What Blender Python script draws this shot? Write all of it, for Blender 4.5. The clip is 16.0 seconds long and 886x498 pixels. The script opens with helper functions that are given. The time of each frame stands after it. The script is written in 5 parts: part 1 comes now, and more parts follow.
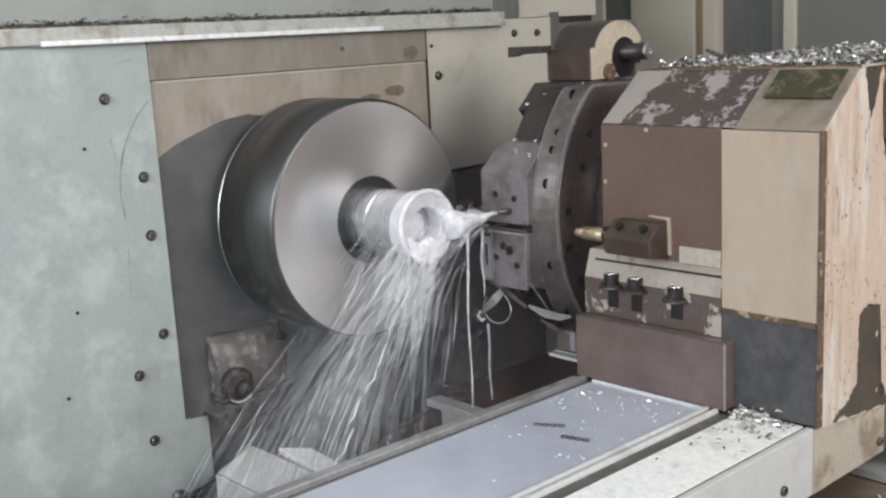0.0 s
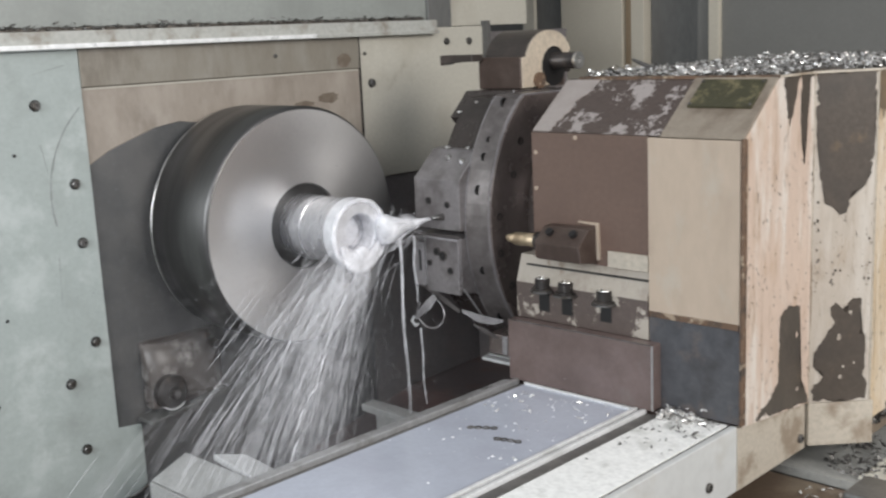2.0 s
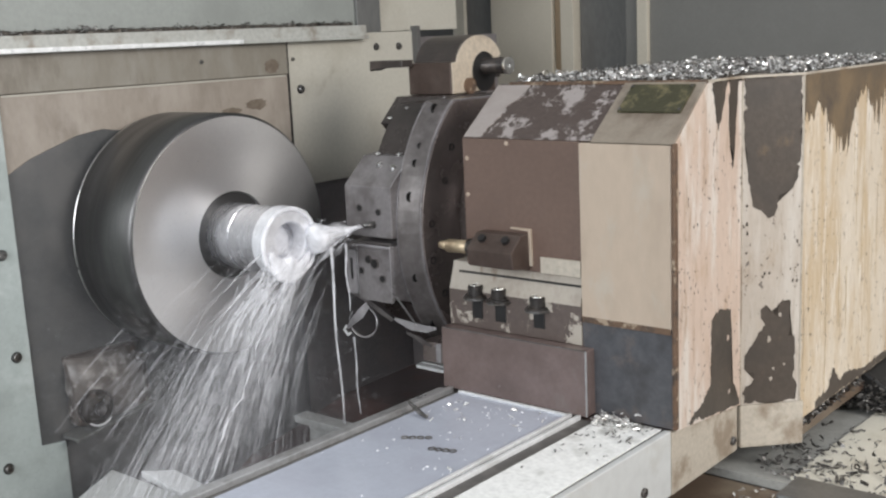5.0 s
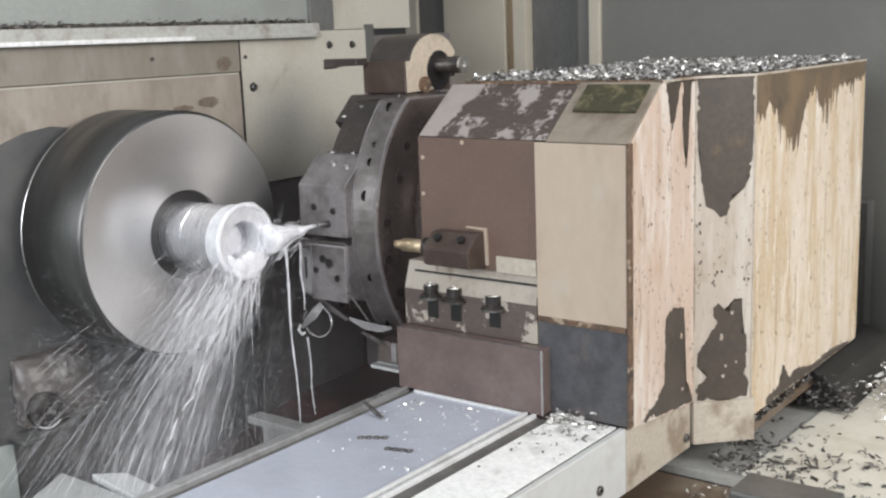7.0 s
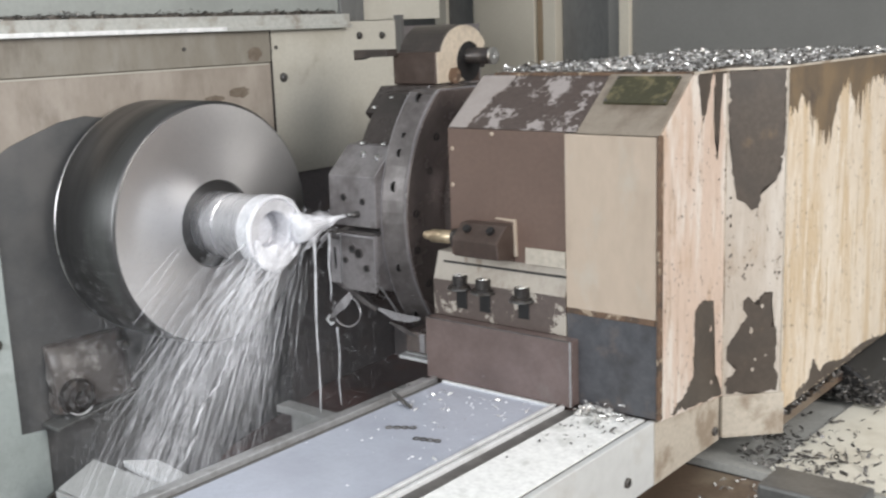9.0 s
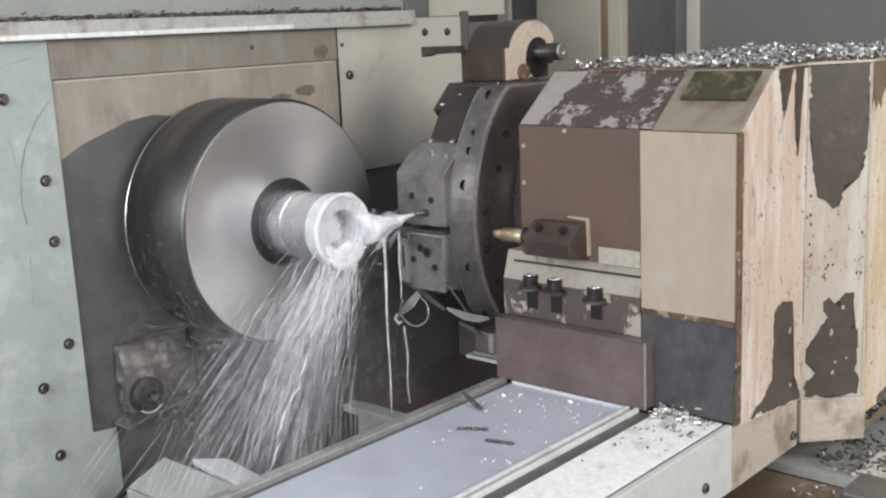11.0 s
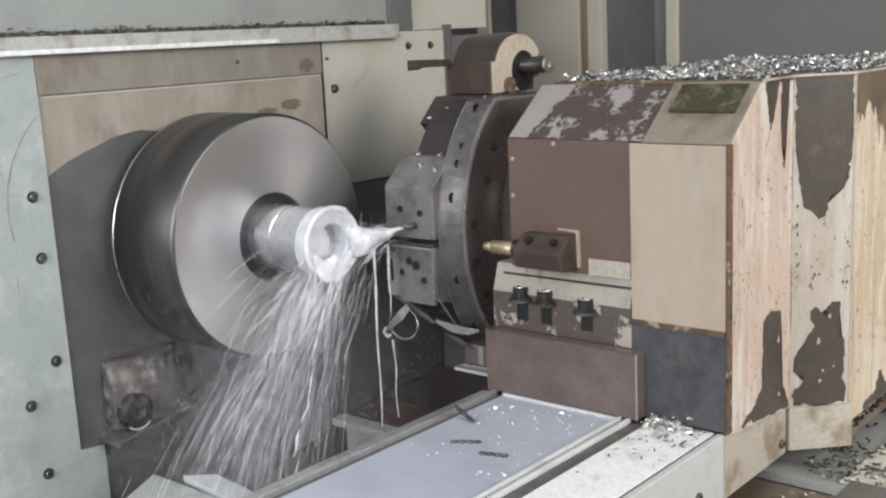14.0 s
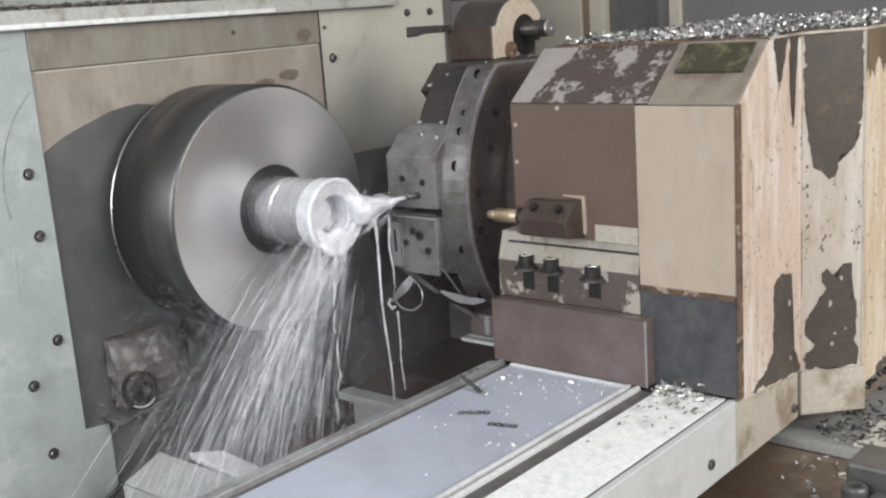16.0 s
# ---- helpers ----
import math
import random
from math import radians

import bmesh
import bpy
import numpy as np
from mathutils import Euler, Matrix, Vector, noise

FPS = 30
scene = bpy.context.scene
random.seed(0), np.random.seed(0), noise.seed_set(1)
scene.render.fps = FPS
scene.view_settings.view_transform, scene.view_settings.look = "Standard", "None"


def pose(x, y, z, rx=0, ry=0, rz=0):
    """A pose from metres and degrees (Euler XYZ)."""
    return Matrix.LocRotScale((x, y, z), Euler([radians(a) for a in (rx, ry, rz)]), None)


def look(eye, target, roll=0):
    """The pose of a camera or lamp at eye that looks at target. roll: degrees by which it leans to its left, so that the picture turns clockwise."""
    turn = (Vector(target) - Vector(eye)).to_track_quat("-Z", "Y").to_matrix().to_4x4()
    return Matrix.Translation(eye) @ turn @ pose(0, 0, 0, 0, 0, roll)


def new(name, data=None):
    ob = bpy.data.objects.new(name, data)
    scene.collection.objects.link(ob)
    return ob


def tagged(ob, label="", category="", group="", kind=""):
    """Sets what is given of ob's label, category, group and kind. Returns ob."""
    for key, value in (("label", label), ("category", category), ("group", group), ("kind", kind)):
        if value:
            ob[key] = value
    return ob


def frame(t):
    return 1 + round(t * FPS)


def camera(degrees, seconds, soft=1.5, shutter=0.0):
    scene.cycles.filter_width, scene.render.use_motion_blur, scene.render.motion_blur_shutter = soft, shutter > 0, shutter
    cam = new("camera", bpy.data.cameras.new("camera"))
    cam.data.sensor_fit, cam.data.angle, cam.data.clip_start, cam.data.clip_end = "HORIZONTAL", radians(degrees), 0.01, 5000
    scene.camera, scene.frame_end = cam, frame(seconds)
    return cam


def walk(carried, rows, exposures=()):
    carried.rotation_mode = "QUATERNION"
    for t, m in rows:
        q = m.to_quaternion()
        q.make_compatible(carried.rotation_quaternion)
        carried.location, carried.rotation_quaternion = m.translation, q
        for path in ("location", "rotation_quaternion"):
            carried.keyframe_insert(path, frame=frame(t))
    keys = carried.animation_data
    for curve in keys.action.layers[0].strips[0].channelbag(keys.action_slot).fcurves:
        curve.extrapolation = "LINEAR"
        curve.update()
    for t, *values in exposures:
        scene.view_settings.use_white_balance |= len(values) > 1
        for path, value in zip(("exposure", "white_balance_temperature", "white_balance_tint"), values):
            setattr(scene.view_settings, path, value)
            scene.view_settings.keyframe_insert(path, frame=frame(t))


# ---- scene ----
cam = camera(44.4, 16.0, soft=2.3, shutter=0.9)
PATH = [
    (0, (1.067, -0.768, 1.312), (-0.386, 0.55, 0.923), -3.0),
    (0.5, (1.063, -0.768, 1.311), (-0.373, 0.567, 0.914), -2.6),
    (1, (1.068, -0.769, 1.313), (-0.358, 0.58, 0.928), -2.9),
    (1.5, (1.077, -0.776, 1.315), (-0.329, 0.595, 0.938), -2.9),
    (2, (1.081, -0.779, 1.316), (-0.289, 0.626, 0.931), -2.6),
    (2.5, (1.084, -0.779, 1.315), (-0.266, 0.645, 0.93), -2.5),
    (3, (1.084, -0.776, 1.317), (-0.267, 0.65, 0.943), -2.4),
    (3.5, (1.075, -0.78, 1.316), (-0.247, 0.675, 0.949), -2.4),
    (4, (1.075, -0.775, 1.315), (-0.229, 0.696, 0.943), -2.5),
    (6.5, (1.065, -0.761, 1.318), (-0.168, 0.765, 0.928), -2.5),
    (7, (1.064, -0.768, 1.316), (-0.144, 0.778, 0.929), -2.2),
    (7.5, (1.064, -0.774, 1.316), (-0.123, 0.788, 0.93), -2.0),
    (8, (1.066, -0.773, 1.317), (-0.113, 0.796, 0.931), -2.0),
    (8.5, (1.066, -0.772, 1.319), (-0.132, 0.778, 0.915), -2.0),
    (9, (1.063, -0.772, 1.317), (-0.182, 0.741, 0.915), -2.1),
    (9.5, (1.054, -0.775, 1.317), (-0.211, 0.718, 0.903), -2.1),
    (10, (1.045, -0.773, 1.317), (-0.255, 0.688, 0.9), -2.1),
    (12.5, (1.024, -0.776, 1.317), (-0.295, 0.674, 0.92), -2.8),
    (13, (1.021, -0.779, 1.319), (-0.287, 0.682, 0.926), -3.2),
    (13.5, (1.018, -0.786, 1.32), (-0.274, 0.692, 0.937), -3.4),
    (14, (1.018, -0.79, 1.321), (-0.263, 0.697, 0.935), -2.8),
    (14.5, (1.017, -0.782, 1.317), (-0.27, 0.688, 0.892), -3.0),
    (15, (1.016, -0.779, 1.312), (-0.27, 0.688, 0.872), -3.2),
    (15.5, (1.014, -0.778, 1.314), (-0.262, 0.702, 0.887), -3.6),
    (16, (1.004, -0.774, 1.314), (-0.278, 0.698, 0.877), -4.1),
]
walk(cam, [(t, look(eye, target, roll)) for t, eye, target, roll in PATH],
     [(0, -0.08), (4, -0.08), (6.5, 0.09), (9, 0.13), (10, 0.05), (12.5, -0.01), (16, 0.02)])

# ---- world and lights ----
world = bpy.data.worlds.new("hall_air")
scene.world = world
world.use_nodes = True
bg = world.node_tree.nodes["Background"]
bg.inputs[0].default_value = (0.93, 0.97, 1.03, 1)
bg.inputs[1].default_value = 0.60
scene.view_settings.exposure = 0.0


def area_lamp(name, eye, target, w, h, power, color):
    d = bpy.data.lights.new(name, "AREA")
    d.shape, d.size, d.size_y, d.energy, d.color = "RECTANGLE", w, h, power, color
    ob = new(name, d)
    ob.matrix_world = look(eye, target)
    return ob


# added area lights, sources unseen: past the machine's end, and behind the camera
area_lamp("end_fill_light", (2.9, 0.25, 2.15), (0.2, 0.3, 1.0), 1.4, 1.2, 60, (1.0, 0.965, 0.93))
area_lamp("front_fill_light", (0.6, -2.2, 1.75), (0.0, 0.1, 0.85), 1.8, 1.0, 50, (0.92, 0.96, 1.0))

# ---- materials ----


def material(name, base, other=None, scale=8.0, lo=0.45, hi=0.6, rough=0.5, metal=0.0, bump=0.15, fine=160.0,
             stretch=(1, 1, 1), spread=0.12, rough_var=0.15, spec=0.5, stain=None, stain_scale=3.0, stain_lo=0.58, detail=5.0, torn=0.6, runs=None):
    """A procedural surface: base colour with patches of another, broad stains, fine grain and relief."""
    m = bpy.data.materials.new(name)
    m.use_nodes = True
    n, l = m.node_tree.nodes, m.node_tree.links
    b = n["Principled BSDF"]
    tc = n.new("ShaderNodeTexCoord")
    geo = n.new("ShaderNodeNewGeometry")
    mp = n.new("ShaderNodeMapping")
    mp.inputs["Scale"].default_value = stretch
    l.new(geo.outputs["Position"], mp.inputs[0])

    def noise_node(sc, detail=5.0, rough_=0.6):
        t = n.new("ShaderNodeTexNoise")
        t.inputs["Scale"].default_value, t.inputs["Detail"].default_value, t.inputs["Roughness"].default_value = sc, detail, rough_
        l.new(mp.outputs[0], t.inputs["Vector"])
        return t

    def ramp(src, a, c):
        r = n.new("ShaderNodeMapRange")
        r.inputs["From Min"].default_value, r.inputs["From Max"].default_value = a, c
        l.new(src, r.inputs["Value"])
        return r.outputs[0]

    def mix(fac, c1, c2):
        x = n.new("ShaderNodeMix")
        x.data_type = "RGBA"
        if isinstance(fac, float):
            x.inputs[0].default_value = fac
        else:
            l.new(fac, x.inputs[0])
        for sock, c in ((x.inputs[6], c1), (x.inputs[7], c2)):
            if isinstance(c, tuple):
                sock.default_value = (*c, 1)
            else:
                l.new(c, sock)
        return x.outputs[2]

    big, small = noise_node(scale, detail, torn), noise_node(fine, 3.0)
    col = mix(ramp(small.outputs[0], 0.3, 0.7), tuple(c * (1 - spread) for c in base), tuple(min(1, c * (1 + spread)) for c in base))
    if stain:
        st = noise_node(stain_scale, 6.0, 0.65)
        col = mix(ramp(st.outputs[0], stain_lo, stain_lo + 0.14), col, stain)
    if other:
        col = mix(ramp(big.outputs[0], lo, hi), col, other)
    if runs:
        # liquid runs: narrow upright streaks of another tint, at two widths
        down = n.new("ShaderNodeMapping")
        down.inputs["Scale"].default_value = (1, 1, 0.16)
        l.new(geo.outputs["Position"], down.inputs[0])
        for sc, tint, r_lo in ((22, runs[0], 0.49), (60, runs[1], 0.55)):
            t = n.new("ShaderNodeTexNoise")
            t.inputs["Scale"].default_value, t.inputs["Detail"].default_value, t.inputs["Roughness"].default_value = sc, 7, 0.68
            l.new(down.outputs[0], t.inputs["Vector"])
            col = mix(ramp(t.outputs[0], r_lo, r_lo + 0.10), col, tint)
    l.new(col, b.inputs["Base Color"])
    b.inputs["Metallic"].default_value = metal
    b.inputs["Specular IOR Level"].default_value = spec
    rr = n.new("ShaderNodeMapRange")
    rr.inputs["To Min"].default_value, rr.inputs["To Max"].default_value = max(0.05, rough - rough_var), min(1, rough + rough_var)
    l.new(big.outputs[0], rr.inputs["Value"])
    l.new(rr.outputs[0], b.inputs["Roughness"])
    bp = n.new("ShaderNodeBump")
    bp.inputs["Strength"].default_value, bp.inputs["Distance"].default_value = bump, 0.002
    l.new(small.outputs[0], bp.inputs["Height"])
    l.new(bp.outputs[0], b.inputs["Normal"])
    return m


def peeling(name, paint, bare, top_edge, bottom_edge, streak=1.0, cover=0.0, bias=(0.45, 0.0), rough_edge=1.3, runs=None):
    """Old paint that has flaked off in hanging patches from the top rim and rising ones from the foot."""
    m = material(name, paint, rough=0.5, spread=0.05, stain=(paint[0] * 0.86, paint[1] * 0.80, paint[2] * 0.72), stain_scale=26, stretch=(1, 1, 0.4), stain_lo=0.55, bump=0.12, runs=runs)
    n, l = m.node_tree.nodes, m.node_tree.links
    b = n["Principled BSDF"]
    under = b.inputs["Base Color"].links[0].from_socket
    geo = n.new("ShaderNodeNewGeometry")
    mp = n.new("ShaderNodeMapping")
    mp.inputs["Scale"].default_value = (1, 1, 0.35 * streak)
    l.new(geo.outputs["Position"], mp.inputs[0])
    t = n.new("ShaderNodeTexNoise")
    t.inputs["Scale"].default_value, t.inputs["Detail"].default_value, t.inputs["Roughness"].default_value = 16, 5, 0.55
    l.new(mp.outputs[0], t.inputs["Vector"])
    f = n.new("ShaderNodeTexNoise")
    f.inputs["Scale"].default_value, f.inputs["Detail"].default_value = 70, 4
    l.new(mp.outputs[0], f.inputs["Vector"])
    sep = n.new("ShaderNodeSeparateXYZ")
    l.new(geo.outputs["Position"], sep.inputs[0])

    def maths(op, *a, clamp=False):
        x = n.new("ShaderNodeMath")
        x.operation, x.use_clamp = op, clamp
        for i, v in enumerate(a):
            if isinstance(v, (int, float)):
                x.inputs[i].default_value = v
            else:
                l.new(v, x.inputs[i])
        return x.outputs[0]

    up = maths("MULTIPLY", maths("SUBTRACT", sep.outputs[2], top_edge), 2.2)
    down = maths("MULTIPLY", maths("SUBTRACT", bottom_edge, sep.outputs[2]), 2.6)
    lean = maths("MAXIMUM", up, down)
    wear = maths("ADD", maths("ADD", lean, maths("MULTIPLY", maths("SUBTRACT", t.outputs[0], 0.5), rough_edge)), maths("MULTIPLY", maths("SUBTRACT", f.outputs[0], 0.5), 0.35))
    wear = maths("ADD", wear, maths("MULTIPLY", maths("SUBTRACT", sep.outputs[1], bias[0]), bias[1]))
    g = n.new("ShaderNodeTexNoise")
    g.inputs["Scale"].default_value, g.inputs["Detail"].default_value = 190, 2
    mg = n.new("ShaderNodeMapping")
    mg.inputs["Scale"].default_value = (1, 1, 0.55)
    l.new(geo.outputs["Position"], mg.inputs[0])
    l.new(mg.outputs[0], g.inputs["Vector"])
    speck = maths("MULTIPLY", maths("SUBTRACT", g.outputs[0], 0.652), 14.0, clamp=True)
    mask = maths("MAXIMUM", maths("MULTIPLY", maths("SUBTRACT", wear, 0.02 - cover), 40.0, clamp=True), maths("MULTIPLY", speck, 0.8))
    x = n.new("ShaderNodeMix")
    x.data_type = "RGBA"
    l.new(mask, x.inputs[0])
    l.new(under, x.inputs[6])
    x.inputs[7].default_value = (*bare, 1)
    l.new(x.outputs[2], b.inputs["Base Color"])
    bp = n.new("ShaderNodeBump")
    bp.inputs["Strength"].default_value, bp.inputs["Distance"].default_value, bp.invert = 0.8, 0.0012, True
    l.new(mask, bp.inputs["Height"])
    l.new(bp.outputs[0], b.inputs["Normal"])
    return m


M = {}
M["panel_grey"] = material("panel_grey", (0.36, 0.40, 0.385), (0.29, 0.32, 0.305), 14, 0.52, 0.72, rough=0.36, bump=0.05, spread=0.05, stain=(0.46, 0.50, 0.485), stain_scale=12, stain_lo=0.50, detail=9.0, torn=0.68)
M["wall_brown"] = material("soiled_brown_plate", (0.31, 0.268, 0.226), (0.20, 0.168, 0.137), 13, 0.52, 0.70, rough=0.42, spread=0.05, stretch=(1, 1, 0.45), stain=(0.37, 0.325, 0.28), stain_scale=16, stain_lo=0.50, detail=9.0, torn=0.66)
M["wall_olive"] = material("soiled_olive_plate", (0.235, 0.212, 0.175), (0.13, 0.103, 0.078), 12, 0.53, 0.72, rough=0.42, spread=0.05, stretch=(1, 1, 0.45), stain=(0.28, 0.258, 0.22), stain_scale=18, stain_lo=0.50, detail=9.0, torn=0.66)
M["wall_beige"] = material("wall_beige", (0.50, 0.475, 0.41), (0.40, 0.37, 0.305), 6, 0.5, 0.75, rough=0.5, spread=0.05, stain=(0.30, 0.26, 0.2), stain_scale=10, stain_lo=0.64, detail=9.0, torn=0.68)
M["upper_panel"] = material("upper_panel", (0.30, 0.315, 0.295), (0.25, 0.262, 0.245), 9, 0.45, 0.7, rough=0.42, spread=0.06)
M["ledge"] = material("ledge", (0.42, 0.42, 0.39), (0.25, 0.22, 0.18), 30, 0.5, 0.7, rough=0.4)
M["bright_steel"] = material("bright_steel", (0.78, 0.77, 0.75), (0.5, 0.47, 0.43), 40, 0.55, 0.75, rough=0.3, metal=1.0, bump=0.05)
# iron tone raised to stand in for mist behind the turret
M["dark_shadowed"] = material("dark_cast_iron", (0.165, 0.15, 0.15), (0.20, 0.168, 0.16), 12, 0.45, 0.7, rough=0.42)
M["bed_iron"] = material("wet_bed_iron", (0.105, 0.085, 0.083), (0.15, 0.092, 0.082), 9, 0.45, 0.65, rough=0.35)
M["rust_brown"] = material("rusty_brown_casting", (0.135, 0.098, 0.07), (0.20, 0.16, 0.115), 14, 0.5, 0.65, rough=0.4, detail=8.0, torn=0.7, stain=(0.09, 0.045, 0.036), stain_scale=8, stain_lo=0.55)
M["box_brown"] = material("brown_primer", (0.145, 0.095, 0.075), (0.115, 0.074, 0.058), 7, 0.4, 0.7, rough=0.42, spread=0.08, bump=0.08)
M["base_brown"] = material("brown_grey_plate", (0.17, 0.126, 0.116), (0.12, 0.088, 0.080), 13, 0.42, 0.66, detail=9.0, rough=0.24, rough_var=0.1, spread=0.08, bump=0.06, stain=(0.20, 0.165, 0.15), stain_scale=28, stain_lo=0.6)
M["box_beige"] = material("beige_paint", (0.47, 0.378, 0.295), (0.38, 0.30, 0.228), 14, 0.47, 0.72, rough=0.5, spread=0.04, stretch=(1, 1, 0.45), bump=0.03, fine=70, stain=(0.47, 0.415, 0.345), stain_scale=20, stain_lo=0.55, detail=8.0)
# browner, darker copy of the beige for the slope corner
M["slope_beige"] = material("darker_beige_paint", (0.26, 0.22, 0.175), (0.165, 0.13, 0.098), 18, 0.48, 0.66, rough=0.55, spread=0.08, bump=0.1, detail=8.0)
M["grey_bare"] = material("blue_grey_bare_steel", (0.072, 0.073, 0.080), (0.13, 0.105, 0.095), 16, 0.54, 0.68, rough=0.4, spread=0.2, bump=0.12, fine=90, stain=(0.045, 0.043, 0.045), stain_scale=11, stain_lo=0.5, detail=9.0, torn=0.7)
M["rust_edge"] = material("rust_edge", (0.13, 0.078, 0.048), (0.32, 0.25, 0.18), 60, 0.56, 0.62, rough=0.7, stain=(0.055, 0.04, 0.03), stain_scale=45, stain_lo=0.5)
M["slope_flaked"] = material("flaked_slope_paint", (0.078, 0.058, 0.05), (0.33, 0.295, 0.28), 30, 0.53, 0.54, rough=0.5, bump=0.25, detail=12.0, torn=0.78)
M["slope_remnant"] = material("greyish_slope_paint", (0.34, 0.30, 0.28), (0.27, 0.235, 0.215), 20, 0.45, 0.65, rough=0.5, spread=0.06)
# one cream paint; each side's brightness is put into its base colour
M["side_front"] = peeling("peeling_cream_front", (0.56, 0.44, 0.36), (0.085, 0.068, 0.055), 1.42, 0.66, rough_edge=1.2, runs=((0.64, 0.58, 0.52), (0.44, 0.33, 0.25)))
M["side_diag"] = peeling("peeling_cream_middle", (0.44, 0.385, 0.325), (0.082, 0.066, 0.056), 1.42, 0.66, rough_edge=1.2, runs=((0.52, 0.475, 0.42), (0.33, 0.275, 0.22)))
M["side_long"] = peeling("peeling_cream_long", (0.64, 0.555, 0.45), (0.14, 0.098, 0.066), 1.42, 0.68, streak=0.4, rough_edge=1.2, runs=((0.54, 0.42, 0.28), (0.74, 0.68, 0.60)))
M["bare_tan"] = material("bare_tan_metal", (0.135, 0.10, 0.066), (0.19, 0.135, 0.08), 18, 0.45, 0.62, rough=0.45, spread=0.12, stain=(0.08, 0.062, 0.05), stain_scale=30, stain_lo=0.56)
M["grease"] = material("old_grease", (0.15, 0.118, 0.09), (0.20, 0.165, 0.13), 40, 0.45, 0.65, rough=0.4, spread=0.1)
M["edge_white"] = material("edge_reflection_white", (0.86, 0.86, 0.85), (0.6, 0.58, 0.54), 30, 0.56, 0.7, rough=0.3, metal=0.2)
M["panel_rear"] = material("stained_white_panel", (0.47, 0.46, 0.41), (0.36, 0.34, 0.29), 22, 0.52, 0.66, rough=0.5, spread=0.05, runs=((0.52, 0.51, 0.46), (0.33, 0.30, 0.24)))
M["bare_metal"] = material("bare_brown_metal", (0.074, 0.059, 0.047), (0.056, 0.046, 0.038), 14, 0.45, 0.65, rough=0.42, spread=0.12, stain=(0.15, 0.105, 0.065), stain_scale=22, stain_lo=0.6)
M["rust_run"] = material("old_rust_run", (0.56, 0.45, 0.31), (0.64, 0.55, 0.42), 40, 0.45, 0.6, rough=0.6)
M["bolt_shelf"] = material("flaked_shelf_paint", (0.105, 0.08, 0.07), (0.42, 0.375, 0.32), 26, 0.54, 0.55, rough=0.5, bump=0.2, detail=10.0, torn=0.68)
M["shelf_cream"] = material("grimy_cream_shelf", (0.40, 0.355, 0.30), (0.30, 0.255, 0.21), 22, 0.48, 0.66, rough=0.5, spread=0.06, runs=((0.43, 0.385, 0.33), (0.27, 0.215, 0.165)))
M["skirt_cream"] = material("worn_cream_skirt", (0.46, 0.41, 0.34), (0.27, 0.215, 0.16), 18, 0.5, 0.64, rough=0.5, bump=0.05)
M["apron_steel"] = material("apron_grey_steel", (0.60, 0.61, 0.60), (0.48, 0.46, 0.42), 12, 0.48, 0.7, rough=0.38, metal=0.1, bump=0.02, fine=60, spread=0.05)
M["table_blue"] = material("wet_blue_grey_cover", (0.50, 0.53, 0.61), (0.42, 0.44, 0.51), 6, 0.45, 0.7, rough=0.2, metal=0.1, bump=0.03, spread=0.04)
M["table_white"] = material("worn_white_cover", (0.86, 0.86, 0.84), (0.56, 0.56, 0.53), 25, 0.55, 0.72, rough=0.4, bump=0.03)
M["rail_steel"] = material("rail_steel", (0.50, 0.50, 0.50), (0.33, 0.32, 0.31), 30, 0.5, 0.7, rough=0.32, metal=0.6, bump=0.05)
M["groove"] = material("greasy_groove", (0.09, 0.085, 0.08), (0.16, 0.15, 0.14), 30, 0.5, 0.7, rough=0.5)
# darker than the face: reflected dark surroundings put into the colour
M["chuck_side"] = material("shaded_turned_steel", (0.125, 0.123, 0.122), (0.095, 0.093, 0.092), 10, 0.45, 0.7, rough=0.36, metal=0.9, bump=0.03, fine=60, stretch=(6, 0.4, 0.4))
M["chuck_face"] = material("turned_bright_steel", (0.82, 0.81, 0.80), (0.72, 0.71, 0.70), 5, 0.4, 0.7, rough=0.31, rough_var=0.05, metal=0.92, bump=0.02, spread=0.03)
_n, _l = M["chuck_face"].node_tree.nodes, M["chuck_face"].node_tree.links
_tan = _n.new("ShaderNodeTangent")
_tan.direction_type, _tan.axis = "RADIAL", "X"
_l.new(_tan.outputs[0], _n["Principled BSDF"].inputs["Tangent"])
_n["Principled BSDF"].inputs["Anisotropic"].default_value = 0.6
M["surround_dark"] = material("dark_chuck_surround", (0.082, 0.083, 0.084), (0.115, 0.112, 0.11), 9, 0.45, 0.65, rough=0.3, rough_var=0.08, spread=0.08, bump=0.04)
M["scuff"] = material("scuffed_paint", (0.22, 0.235, 0.225), (0.30, 0.32, 0.31), 60, 0.45, 0.6, rough=0.5)
M["work_steel"] = material("wet_machined_steel", (0.60, 0.60, 0.62), (0.45, 0.45, 0.47), 30, 0.45, 0.7, rough=0.26, metal=0.9, bump=0.012, stretch=(5, 1, 1))
M["turret_steel"] = material("oiled_turret_steel", (0.058, 0.048, 0.045), (0.038, 0.031, 0.029), 22, 0.45, 0.62, rough=0.3, metal=0.2, spec=0.5, bump=0.08)
M["turret_plate"] = material("ground_plate_steel", (0.20, 0.186, 0.186), (0.13, 0.117, 0.115), 26, 0.45, 0.62, rough=0.45, metal=0.15, spec=0.35, bump=0.05)
M["turret_disc"] = material("brown_oiled_disc", (0.20, 0.165, 0.152), (0.13, 0.104, 0.095), 10, 0.45, 0.65, rough=0.26, metal=0.4, bump=0.05)
